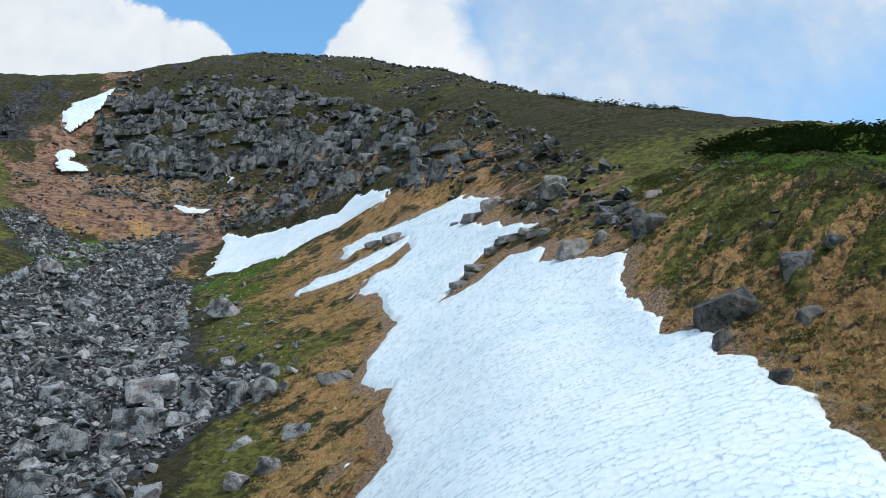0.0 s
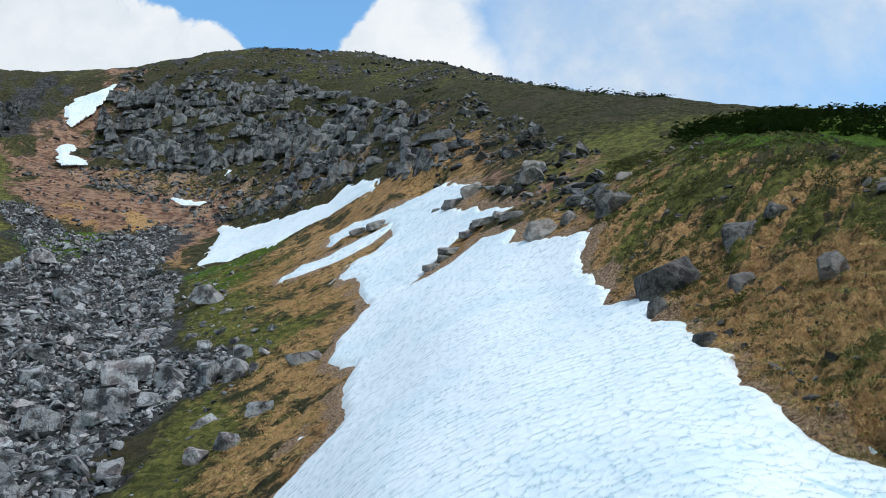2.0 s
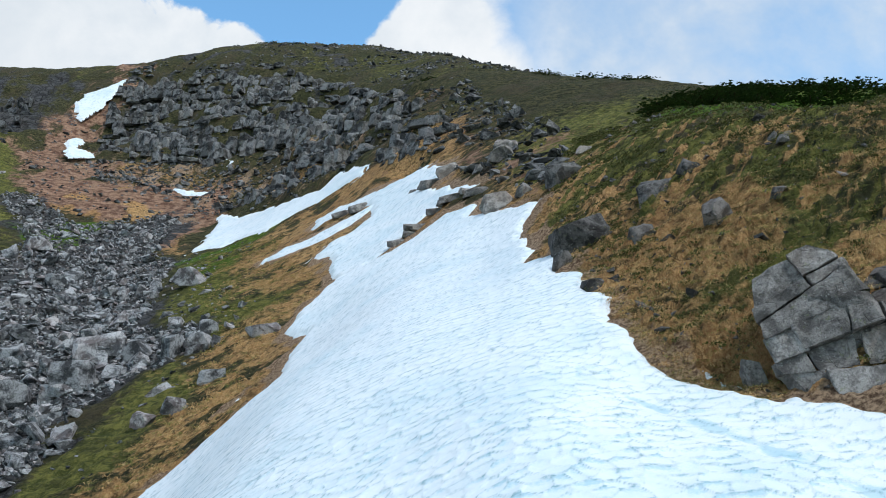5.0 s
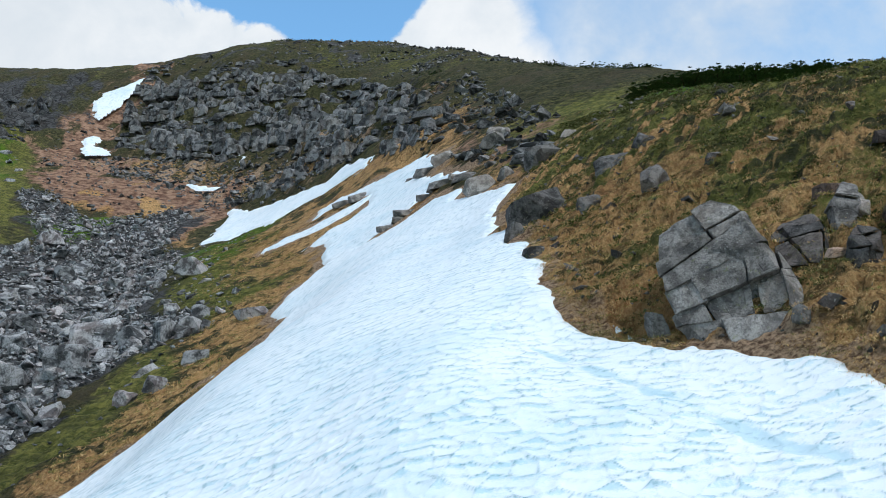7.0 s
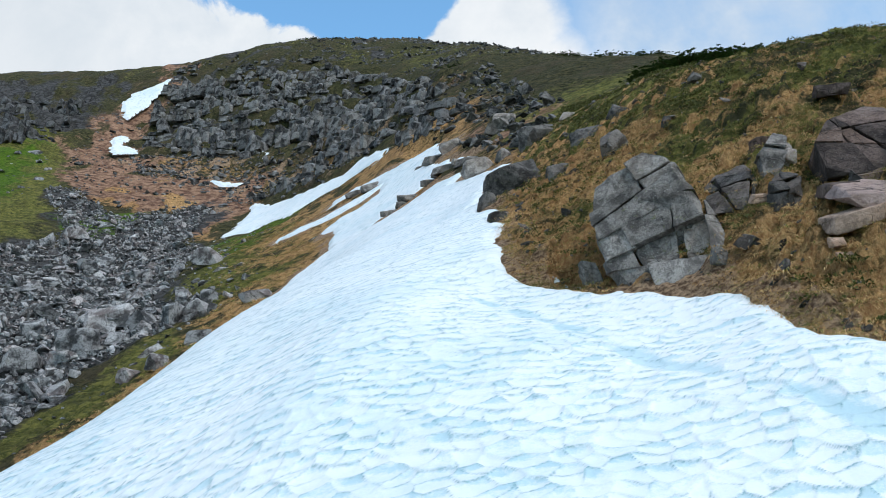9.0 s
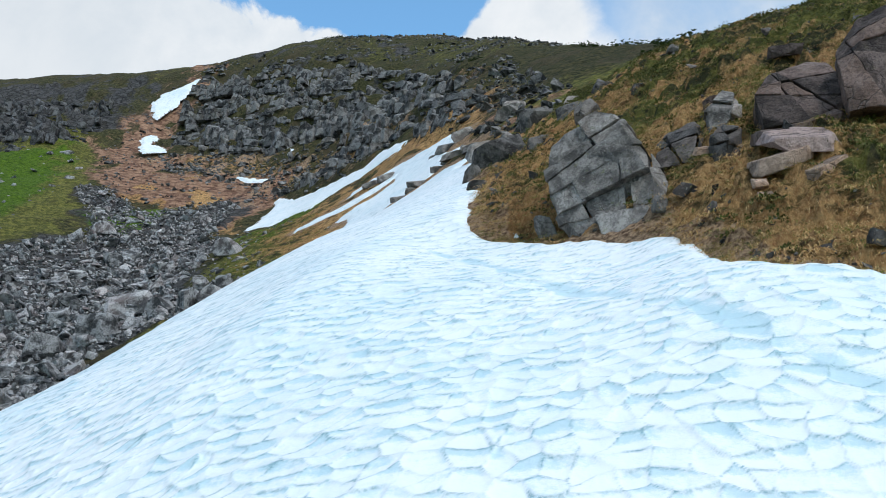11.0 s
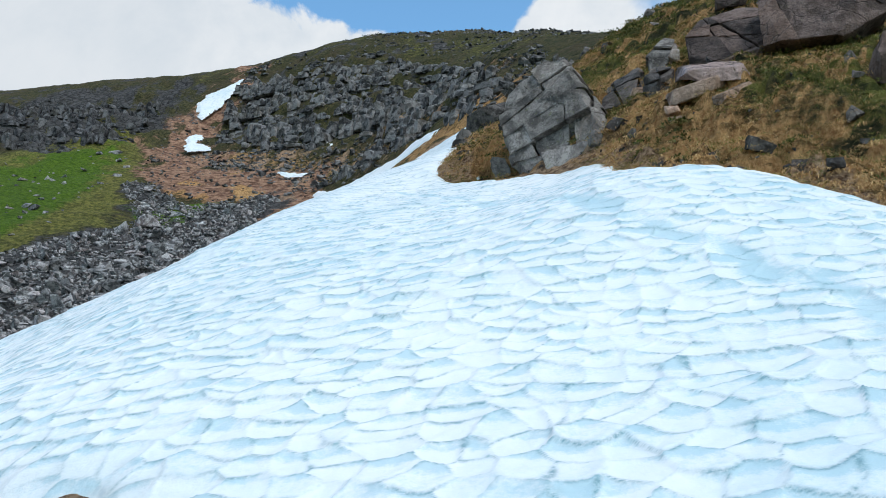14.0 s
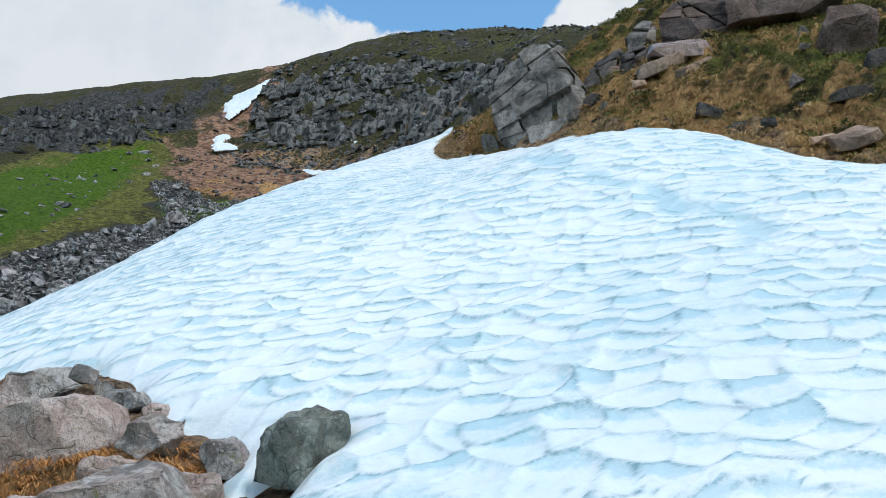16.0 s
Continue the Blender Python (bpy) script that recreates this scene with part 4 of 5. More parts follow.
def build_crag(name, outline, n, label, seed, kept, small=1.0, wall_line=(), rows=(), stone=CRAG_ROCK):
    gen = np.random.default_rng(seed)
    q = fill(outline, n * 3, gen)
    ok = (gen.random(len(q)) < smooth(-0.4, 0.3, grain(q[:, 0], q[:, 1], 9, 8, 4)) * (1 - 0.75 * smooth(-2, 2, inside(FOOT, q[:, 0], q[:, 1])))) & (snow_depth(q[:, 0], q[:, 1]) < -0.8)
    x, y = q[ok][:n].T
    gx, gy = downhill(x, y)
    size = np.clip(0.45 * (1 - gen.random(len(x))) ** -0.45, 0.45, 1.7) * small
    sizes = np.stack([size * gen.uniform(0.9, 2.0, len(x)), size * gen.uniform(0.8, 1.2, len(x)), size * gen.uniform(0.4, 0.8, len(x))], -1)
    turns = turned(np.arctan2(gy, gx) - np.pi / 2 + gen.normal(0, 0.2, len(x)), gen.normal(-0.08, 0.08, len(x)), gen.normal(0.05, 0.08, len(x)))
    places = np.stack([x, y, ground_height(x, y) + 0.05 * sizes[:, 2]], -1)
    for low, high, step, scale in rows:
        P, S, T = block_rows(outline, low, high, step, gen, scale)
        places, sizes, turns = np.concatenate([places, P]), np.concatenate([sizes, S]), np.concatenate([turns, T])
    for a, b in zip(wall_line[:-1], wall_line[1:]):      # the tall jointed wall at the foot
        steps = int(math.dist(a, b) / 1.9)
        for k in range(steps):
            s = (k + gen.uniform(0, 0.6)) / steps
            wx, wy = a[0] + s * (b[0] - a[0]) + gen.normal(0, 0.3), a[1] + s * (b[1] - a[1]) + gen.normal(0, 0.7)
            big = gen.uniform(0.65, 1.05)
            places = np.append(places, [[wx, wy + 1.2, land(wx, wy) + 1.1 * big]], 0)
            sizes = np.append(sizes, [[gen.uniform(1.3, 3.0), 3.0, 4.6 * big]], 0)
            turns = np.append(turns, turned(np.array([math.atan2(b[1] - a[1], b[0] - a[0]) + gen.normal(0, 0.25)]), np.array([gen.normal(-0.12, 0.06)]), np.array([gen.normal(0.06, 0.09)])), 0)
    pick = gen.integers(0, len(LEDGES), len(places))
    order = np.argsort(-sizes.prod(1))
    big, rest = order[:kept], order[kept:]
    base = big[np.argmin(places[big, 2])]
    crag = empty(name, *places[base], label, "crag", kind="structure")
    crag_inv = Matrix.Translation(-Vector(places[base]))
    meshes = [mesh_from("block", v, f, stone, False) for v, f in LEDGES]
    for k in big:
        ob = part("block", meshes[pick[k]], crag)
        ob.matrix_basis = crag_inv @ Matrix.Translation(places[k]) @ Matrix(turns[k].tolist()).to_4x4() @ Matrix.Diagonal((*sizes[k], 1))
    v, f = spread(LEDGES, places[rest] - places[base], sizes[rest], turns[rest], pick[rest])
    tagged(part("small_blocks", mesh_from("small_blocks", v, f, stone, False), crag), kind="stuff")


build_crag("crag", CLIFF, 1300, "grey layered crag of jointed blocks with grassy ledges", 41, 300, wall_line=[(-66, 189), (-61.7, 185.3), (-50.3, 178), (-41.7, 174.6), (-33.5, 171.5), (-25.3, 166.3), (-20, 161)], rows=[(46, 118, 2.3, 1.0)])
build_crag("west_crag", WEST_WALL, 420, "dark broken cliff above a green meadow", 43, 60, 1.1, rows=[(70, 112, 4.2, 0.7)], stone=WEST_ROCK)


# ---- scree ----
def build_scree():
    gen = np.random.default_rng(11)
    q = fill(TALUS, 18500, gen)
    x, y = q.T
    keep = gen.random(len(x)) < np.clip(1.05 - 0.004 * (y - 50), 0.5, 1) * smooth(-1.2, 0.2, inside(TALUS, x, y) / 4 + grain(x, y, 9, 21, 4, 0.6))
    x, y = x[keep], y[keep]
    n = len(x)
    size = np.clip(0.31 * (1 - gen.random(n)) ** -0.38, 0.31, 2.0)
    sizes = np.stack([size * gen.uniform(0.8, 1.5, n), size * gen.uniform(0.7, 1.2, n), size * gen.uniform(0.45, 0.9, n)], -1)
    turns = turned(gen.uniform(0, 6.28, n), gen.normal(0.1, 0.35, n), gen.normal(0, 0.35, n))
    places = np.stack([x, y, ground_height(x, y) + 0.22 * sizes[:, 2]], -1)
    pick = gen.integers(0, len(SHAPES), n)
    order = np.argsort(-sizes.prod(1) / (y + 18))
    for k in order[:280]:
        ob = new("boulder", STONES[pick[k]])
        ob.matrix_world = Matrix.Translation(places[k]) @ Matrix(turns[k].tolist()).to_4x4() @ Matrix.Diagonal((*sizes[k], 1))
        tagged(ob, "grey angular boulder lying in the scree", "boulder", "boulders in the scree")
    rest = order[280:]
    v, f = spread(PLAIN, places[rest], sizes[rest], turns[rest], pick[rest])
    tagged(new("scree", mesh_from("scree", v, f, SCREE_ROCK, False)), "field of broken grey stones below the crag", "scree", kind="stuff")


build_scree()


def scatter(name, outline, n, lo, hi, seed, label, mat, allow=None, sink=0.1):
    """Loose stones over a stretch of ground, joined."""
    gen = np.random.default_rng(seed)
    q = fill(outline, n, gen)
    x, y = q.T
    ok = snow_depth(x, y) < -0.3
    if allow:
        ok &= gen.random(n) < allow(x, y)
    x, y = x[ok], y[ok]
    n = len(x)
    size = np.clip(lo * (1 - gen.random(n)) ** -0.5, lo, hi)
    sizes = np.stack([size * gen.uniform(0.8, 1.6, n), size * gen.uniform(0.7, 1.2, n), size * gen.uniform(0.4, 0.8, n)], -1)
    turns = turned(gen.uniform(0, 6.28, n), gen.normal(0.3, 0.3, n), gen.normal(0, 0.3, n))
    places = np.stack([x, y, ground_height(x, y) + sink * sizes[:, 2]], -1)
    v, f = spread(PLAIN, places, sizes, turns, gen.integers(0, len(PLAIN), n))
    tagged(new(name, mesh_from(name, v, f, mat, False)), label, "stones", kind="stuff")


BANK = [(13, 26), (12, 34), (11.5, 44), (12.5, 60), (14, 75), (22, 75), (30, 70), (31, 45), (30, 30), (30, 16), (28, 11), (24, 12.5), (22, 14.5), (19.5, 16), (18.8, 19), (17.5, 21.6), (15, 23)]
SUMMIT = [(-80, 228), (-60, 222), (-20, 190), (10, 150), (22, 150), (10, 235), (-40, 262), (-85, 250)]
SPUR = [(-2, 142), (4, 114), (3, 100), (8, 78), (13, 62), (16, 80), (12, 110), (4, 150)]
scatter("summit_stones", SUMMIT, 2600, 0.4, 1.1, 51, "grey stones strewn over the rounded summit", CRAG_ROCK, lambda x, y: smooth(-0.3, 0.3, grain(x, y, 16, 53, 3)))
scatter("spur_stones", SPUR, 900, 0.35, 1.8, 52, "broken grey rocks on the brown spur", CRAG_ROCK, lambda x, y: smooth(0.3, -0.3, grain(x, y, 8, 54, 3)))
scatter("bank_stones", BANK, 2400, 0.06, 0.55, 53, "small stones in the dry grass of the bank", BANK_ROCK)
scatter("rim_stones", BANK, 9000, 0.08, 0.5, 59, "dark stones along the melting edge of the snow", DARK_ROCK, lambda x, y: smooth(1.5, 0.3, -snow_depth(x, y)) * smooth(-0.5, 0.2, grain(x, y, 2.5, 60, 2)), 0.25)
scatter("chute_stones", CHUTE, 420, 0.3, 1.2, 55, "loose stones in the reddish gully", CRAG_ROCK)
scatter("foot_rubble", FOOT, 1700, 0.3, 1.7, 58, "dark rubble on the brown soil below the crag", CRAG_ROCK)
scatter("verge_stones", VERGE, 260, 0.2, 1.1, 56, "scattered stones in the grass beside the scree", SCREE_ROCK)
scatter("meadow_stones", MEADOW, 160, 0.4, 1.6, 57, "pale stones in the green meadow", SCREE_ROCK)

# ---- single boulders ----
for i, (x, y, w, h, yaw) in enumerate([(-22.8, 75.6, 4.6, 1.9, 12), (-21.1, 68, 2.9, 2.6, -8), (-12.9, 72.2, 1.5, 1.4, 30), (-14.7, 69.5, 1.9, 2.0, 50), (-12.9, 69.5, 2.0, 1.3, 10), (-18.3, 72, 1.9, 1.7, -20), (-26, 68.5, 2.8, 2.0, 25), (-23, 67.7, 1.1, 1.7, 5),
                                       (-9.8, 55.6, 1.3, 1.0, 40), (-11.4, 55.3, 1.3, 0.85, -15), (-9.1, 60, 1.6, 0.9, 15), (-52.3, 124, 3.2, 2.0, 5), (-22.5, 97, 3.4, 1.9, -10), (-42.7, 110, 2.6, 1.5, 20), (-25.6, 62.5, 3.3, 1.4, 0), (-7.6, 67, 2.3, 0.95, 8)]):
    rock(x, y, w, h, w * 0.75, 500 + i, SCREE_ROCK, "large grey angular boulder beside the scree", yaw, (i * 37) % 20 - 8, (i * 53) % 24 - 12, 0.22, 8, 0.82, 0.05, "boulders in the scree", 0.3, name="boulder")
for i, (x, y, w, h, yaw, lean) in enumerate([(16.2, 42.5, 2.0, 1.5, -10, -12), (17.5, 41.4, 0.9, 0.8, 20, 5), (13.6, 60.6, 2.1, 1.6, 15, -15), (12.3, 42, 3.1, 1.25, -15, -24), (14.6, 37.8, 1.1, 0.95, 5, -20), (16.6, 33.7, 1.05, 1.1, 30, -30), (9.3, 65.6, 2.5, 2.0, 5, -12),
                                             (11.1, 64.8, 1.1, 1.1, 40, 10), (10.1, 81.5, 2.4, 1.7, 12, 14), (16, 69.2, 1.2, 0.8, 8, 0), (20.5, 37.2, 0.6, 0.4, 0, 8), (18.6, 32.4, 0.65, 0.45, 20, -10), (4.8, 89.6, 2.4, 1.8, 5, -25), (8, 81.2, 1.2, 0.8, 30, 6), (10.5, 84.8, 2.4, 1.6, -10, 10),
                                             (11.5, 39.3, 0.75, 1.0, 10, 20), (12.2, 34.7, 0.9, 0.5, 0, -10), (1.3, 73.9, 2.2, 0.51, 38, -14), (2.9, 75.3, 2.6, 0.54, 34, -12), (4.3, 77.0, 2.4, 0.61, 38, -16), (5.9, 76.4, 2.8, 0.54, 8, -12), (7.6, 74.2, 2.4, 0.54, -12, -10), (2.2, 74.4, 1.2, 0.6, 20, -6), (5.0, 77.6, 1.3, 0.7, 55, -14), (6.8, 75.6, 1.2, 0.7, 4, 8), (3.0, 90.2, 2.2, 0.9, 30, -20), (1.6, 92.4, 1.8, 0.8, 35, -20), (-5.4, 100.2, 2.6, 0.9, 28, -18), (-7.6, 101.4, 2.0, 0.8, 20, -14)]):
    rock(x, y, w, h, w * 0.8, 540 + i, OUTCROP_ROCK if y > 62 else BANK_ROCK, "weathered grey rock set in the grassy bank beside the snow", yaw, 14, lean, 0.40, 9, 0.78, 0.06, "", 0.2)


# ---- jointed outcrop above the snow ----
def outcrop(x, y, z, yaw, profile, depth, lean, joints, seed, mat, label, gap=0.013, soft=0.06, rough=0.045, fine=0.15, name="rock_outcrop", chips=7, bite=0.45):
    """A rock face cut by joints into blocks. profile: its front outline, x and height; joints: (point, normal) of the cracks."""
    group = empty(name, x, y, z, label, "rock outcrop")
    group.rotation_euler = (0, 0, radians(yaw))
    bm = bmesh.new()
    front = [bm.verts.new((px, -depth * 0.5 + lean * pz, pz)) for px, pz in profile]
    back = [bm.verts.new((px * 0.8, depth * 0.7 + lean * pz * 0.4, pz * 0.86)) for px, pz in profile]
    n = len(profile)
    bm.faces.new(front)
    bm.faces.new(back[::-1])
    for k in range(n):
        bm.faces.new((front[k], back[k], back[(k + 1) % n], front[(k + 1) % n]))
    bmesh.ops.recalc_face_normals(bm, faces=bm.faces)
    res = bmesh.ops.convex_hull(bm, input=bm.verts)
    bmesh.ops.delete(bm, geom=[f for f in bm.faces if f not in set(res["geom"])] , context="FACES_ONLY")
    bmesh.ops.recalc_face_normals(bm, faces=bm.faces)
    r = random.Random(seed)
    for _ in range(chips):
        nrm = Vector((r.uniform(-1.3, 1.3), -1, r.uniform(-0.5, 1.2))).normalized()
        reach = max(v.co.dot(nrm) for v in bm.verts)
        cut(bm, nrm * (reach - r.uniform(0.15, bite)), nrm)
    pieces = [bm]
    for point, normal, which in joints:
        p, nrm, out = Vector(point), Vector(normal).normalized(), []
        for piece in pieces:
            side = [(v.co - p).dot(nrm) for v in piece.verts]
            mid = sum((v.co for v in piece.verts), Vector()) / len(piece.verts)
            if min(side) > -0.12 or max(side) < 0.12 or not which(mid):
                out.append(piece)
                continue
            other = piece.copy()
            cut(piece, p, nrm)
            cut(other, p, -nrm)
            out += [piece, other]
        pieces = out
    for k, piece in enumerate(pieces):
        mid = sum((v.co for v in piece.verts), Vector()) / max(len(piece.verts), 1)
        push = Vector((r.uniform(-1, 1), r.uniform(-2.6, 1.6), r.uniform(-0.5, 0.5))) * gap * 2.0
        for v in piece.verts:
            way = v.co - mid
            v.co = mid + way * (1 - gap / max(way.length, 0.2)) + push
        finish(piece, soft, 0.5, rough, seed + k, fine)
        part("block", solid("block", piece, mat), group)
    return group


every = lambda m: True
ground_at = lambda x, y: float(ground_height(np.array([float(x)]), np.array([float(y)]))[0])
outcrop(17.69, 24.99, 14.2, -22, [(-0.78, 4.0), (-0.1, 3.72), (0.5, 2.75), (0.9, 2.15), (1.25, 1.65), (1.46, 1.15), (1.25, -0.6), (-1.2, -0.6), (-1.8, 0.4), (-2.12, 1.3), (-2.35, 2.3), (-2.42, 3.3)], 2.6, 0.23,
        [((-1.27, -0.7, 2.90), (-0.48, 0.1, 0.88), every), ((-1.07, -0.7, 2.64), (-0.55, 0.1, 0.83), every), ((-0.56, -0.9, 2.1), (-0.40, 0.1, 0.92), every), ((-0.48, -1, 1.25), (-0.33, 0.1, 0.94), every), ((0.06, -1.1, 0.55), (-0.05, 0.1, 1), every),
         ((-1.2, -1, 1.5), (0.92, 0.1, 0.39), lambda m: 0.4 < m.z < 1.9), ((0.17, -1, 1.4), (1, 0.15, 0.08), lambda m: 0.4 < m.z < 2.5), ((1.03, -1, 1.2), (1, 0.2, 0.1), lambda m: m.x > 0.2 and m.z > 0.4), ((-0.9, -0.7, 3.0), (0.85, 0.1, 0.5), lambda m: m.z > 2.3 and m.x < -0.3), ((-0.6, -1, 0.3), (1, 0.2, 0.3), lambda m: m.z < 0.5)],
        71, OUTCROP_ROCK, "rounded grey rock outcrop split into blocks by cracks beside the snow", 0.05, 0.05, 0.035, 0.15, chips=4, bite=0.22)
rock(15.15, 25.5, 0.5, 1.1, 0.5, 601, OUTCROP_ROCK, "upright grey block leaning on the outcrop", 10, 5, -8, 0.2, 6)
rock(17.5, 24.75, 1.6, 2.2, 1.0, 606, OUTCROP_ROCK, "grey block wedged behind the cracked outcrop", -22, 8, 4, 0.3, 8)
rock(15.1, 22.9, 0.5, 0.5, 0.45, 602, BANK_ROCK, "small pale grey stone at the edge of the snow", 20, 5, 10, 0.25)
rock(15.6, 22.75, 0.8, 0.4, 0.5, 603, BANK_ROCK, "dark wet stone at the edge of the snow", 5, 0, 6, 0.3)
rock(18.3, 22.9, 0.45, 0.45, 0.4, 604, OUTCROP_ROCK, "small grey stone beside the outcrop", 20, 0, 20, 0.25)
# dark broken face and the upright slabs
outcrop(19.2, 25.2, 16.6, -4, [(-0.75, -0.4), (-0.8, 0.9), (-0.4, 1.45), (0.45, 1.5), (0.85, 0.9), (0.8, -0.4)], 1.2, 0.15,
        [((0, 0, 0.55), (-0.1, 0.1, 1), every), ((0, 0, 1.0), (0.15, 0.1, 1), every), ((-0.2, 0, 0), (1, 0.1, 0.2), every), ((0.35, 0, 0), (1, 0, -0.2), every)], 72, DARK_ROCK, "dark wet rock face broken into ledges", 0.03, 0.03, 0.06)
outcrop(20.4, 24.7, 17.3, 8, [(-0.5, -0.5), (-0.55, 0.7), (-0.15, 1.15), (0.25, 1.75), (0.55, 1.5), (0.5, 0.2), (0.3, -0.5)], 0.9, 0.2,
        [((0, 0, 0.45), (0.4, 0.1, 1), every), ((-0.05, 0, 0), (1, 0.1, -0.45), every), ((0, 0, 0.9), (0.35, 0, 1), every)], 73, OUTCROP_ROCK, "upright split grey rock standing out of the grass", 0.02, 0.03, 0.04)
outcrop(20.15, 23.3, 15.9, -8, [(-0.45, -0.5), (-0.5, 0.7), (-0.1, 1.3), (0.4, 1.1), (0.5, -0.5)], 0.9, 0.25,
        [((0, 0, 0.3), (0.2, 0.1, 1), every), ((0.05, 0, 0), (1, 0.1, 0.1), every), ((0, 0, 0.8), (-0.2, 0, 1), every)], 74, DARK_ROCK, "dark crumbling rock pillar above the dry grass", 0.03, 0.04, 0.07)
outcrop(23.1, 18.9, 12.5, -14, [(-0.4, -0.5), (-0.42, 0.5), (-0.25, 1.0), (0.1, 1.45), (0.45, 1.5), (0.5, 0.8), (0.3, -0.5)], 0.8, 0.25,
        [((0, 0, 0.30), (0.25, 0.1, 1), every), ((0, 0, 0.62), (0.15, 0.1, 1), every), ((0, 0, 0.95), (0.3, 0, 1), every), ((0, 0, 1.2), (0.1, 0, 1), every), ((0.02, 0, 0), (1, 0.1, -0.2), every)], 77, DARK_ROCK, "dark crumbling stack of rock plates in the bank", 0.03, 0.025, 0.05)
# the purple slabs higher up
outcrop(22.2, 23.5, 17.0, 0, [(-1.25, -0.6), (-1.3, 0.6), (-0.7, 1.55), (0.6, 2.2), (1.15, 2.1), (1.3, 0.5), (1.2, -0.6)], 2.0, 0.55,
        [((-0.25, 0, 0), (1, 0.1, 0.25), every), ((0.6, 0, 0), (1, 0, 0.7), lambda m: m.x > -0.2), ((0, 0, 0.35), (0.15, 0.3, 1), every), ((0, 0, 1.2), (-0.3, 0.4, 1), every), ((-0.8, 0, 0), (1, 0.3, -0.3), lambda m: m.z > 0.2)], 75, PURPLE_ROCK, "large purplish-grey sloping slab split by a crack", 0.018, 0.05, 0.03)
outcrop(24.6, 22.6, 16.7, -6, [(-1.6, -0.4), (-1.65, 1.9), (-0.9, 2.9), (0.7, 3.35), (1.7, 3.0), (1.8, 0.5), (0.4, -0.5)], 2.4, 0.35,
        [((0, 0, 1.9), (-0.3, 0.25, 1), every), ((0, 0, 2.5), (-0.35, 0.3, 1), every), ((0.8, 0, 0), (1, 0.2, 0.2), lambda m: m.z > 1.8), ((-0.6, 0, 0), (1, -0.2, 0.35), every), ((0, 0, 0.9), (0.25, 0.3, 1), every), ((1.5, 0, 0), (1, 0.2, -0.3), lambda m: m.z < 2.0)], 76, PURPLE_ROCK, "massive purplish-grey overhanging block above the bank", 0.018, 0.07, 0.04)
for x, y, w, h, d, yaw, tip, lean, mat, label, lift in [
        (21.5, 21.0, 1.75, 0.3, 1.7, 4, 33, -3, WET_ROCK, "smooth wet pink slab lying flat", 0.30), (20.95, 20.7, 1.75, 0.36, 0.9, -6, 22, -16, SAND_ROCK, "tilted pinkish slab with a broken front edge", 0.10), (21.75, 20.1, 1.5, 0.25, 0.5, 28, 12, -30, SAND_ROCK, "long sloping slab sunk in dry grass", 0.05),
        (20.9, 21.9, 0.9, 0.3, 0.8, 10, 16, -6, PURPLE_ROCK, "flat purplish slab under the rock face", 0.1), (22.4, 22.6, 1.5, 0.3, 1.0, -8, 30, -10, PURPLE_ROCK, "smooth purplish slab leaning on the slope", 0.12), (19.6, 23.9, 0.55, 0.2, 0.45, 20, 20, -10, SAND_ROCK, "small flat stone below the dark face", 0.08),
        (20.4, 20.0, 0.36, 0.12, 0.3, 0, 10, 5, SAND_ROCK, "small pale flat stone in the dry grass", 0.06), (21.9, 17.2, 0.5, 0.3, 0.4, 30, 15, 10, BANK_ROCK, "small grey stone in the dry grass", 0.03), (20.3, 20.2, 0.35, 0.2, 0.3, 0, 10, 0, SAND_ROCK, "small stone beside the wet slab", 0.05),
        (22.5, 16.0, 0.45, 0.3, 0.35, -10, 10, 10, BANK_ROCK, "dark grey stone above the snow", 0.0), (23.0, 15.2, 0.35, 0.3, 0.3, 5, 0, 0, BANK_ROCK, "small grey stone on the bank", 0.0),
        (25.5, 18.9, 1.5, 1.15, 1.2, 10, 10, 6, PURPLE_ROCK, "large purplish boulder in the upper bank", 0.0), (24.5, 14.5, 1.15, 0.24, 0.7, 24, 26, -24, SAND_ROCK, "long tilted pink-grey slab above the snow", 0.1), (22.3, 13.9, 0.5, 0.3, 0.35, 15, 0, 5, BANK_ROCK, "dark stone at the edge of the snow", 0.0),
        (24.9, 16.2, 0.8, 0.3, 0.6, 14, 18, -12, DARK_ROCK, "flat dark stone in the bank", 0.02), (22.4, 14.0, 0.7, 0.3, 0.4, 20, 4, -6, BANK_ROCK, "low dark stone where the snow ends", 0.0),
        (23.1, 13.1, 0.45, 0.25, 0.35, -20, 0, 8, DARK_ROCK, "dark wet stone where the snow ends", 0.0), (25.7, 17.2, 0.6, 0.6, 0.5, 0, 10, 5, DARK_ROCK, "dark rock in the grassy bank", 0.0), (23.9, 14.6, 0.6, 0.14, 0.35, 30, 22, -16, SAND_ROCK, "narrow pinkish slab on the bank", 0.06),
        (20.6, 26.6, 0.7, 0.4, 0.6, 12, 16, -6, PURPLE_ROCK, "grey slab showing in the heath", 0.0), (22.9, 27.6, 1.1, 0.35, 0.8, 6, 22, -10, PURPLE_ROCK, "pale slab set in the grass above", 0.05), (18.9, 17.2, 0.5, 0.12, 0.25, 10, 0, 0, DARK_ROCK, "thin dark stone on the snow's edge", 0.1)]:
    rock(x, y, w, h, d, int(x * 131 + y * 17), mat, label, yaw, tip, lean, 0.22, 8, 0.83, 0.055, "", 0.08, lift)

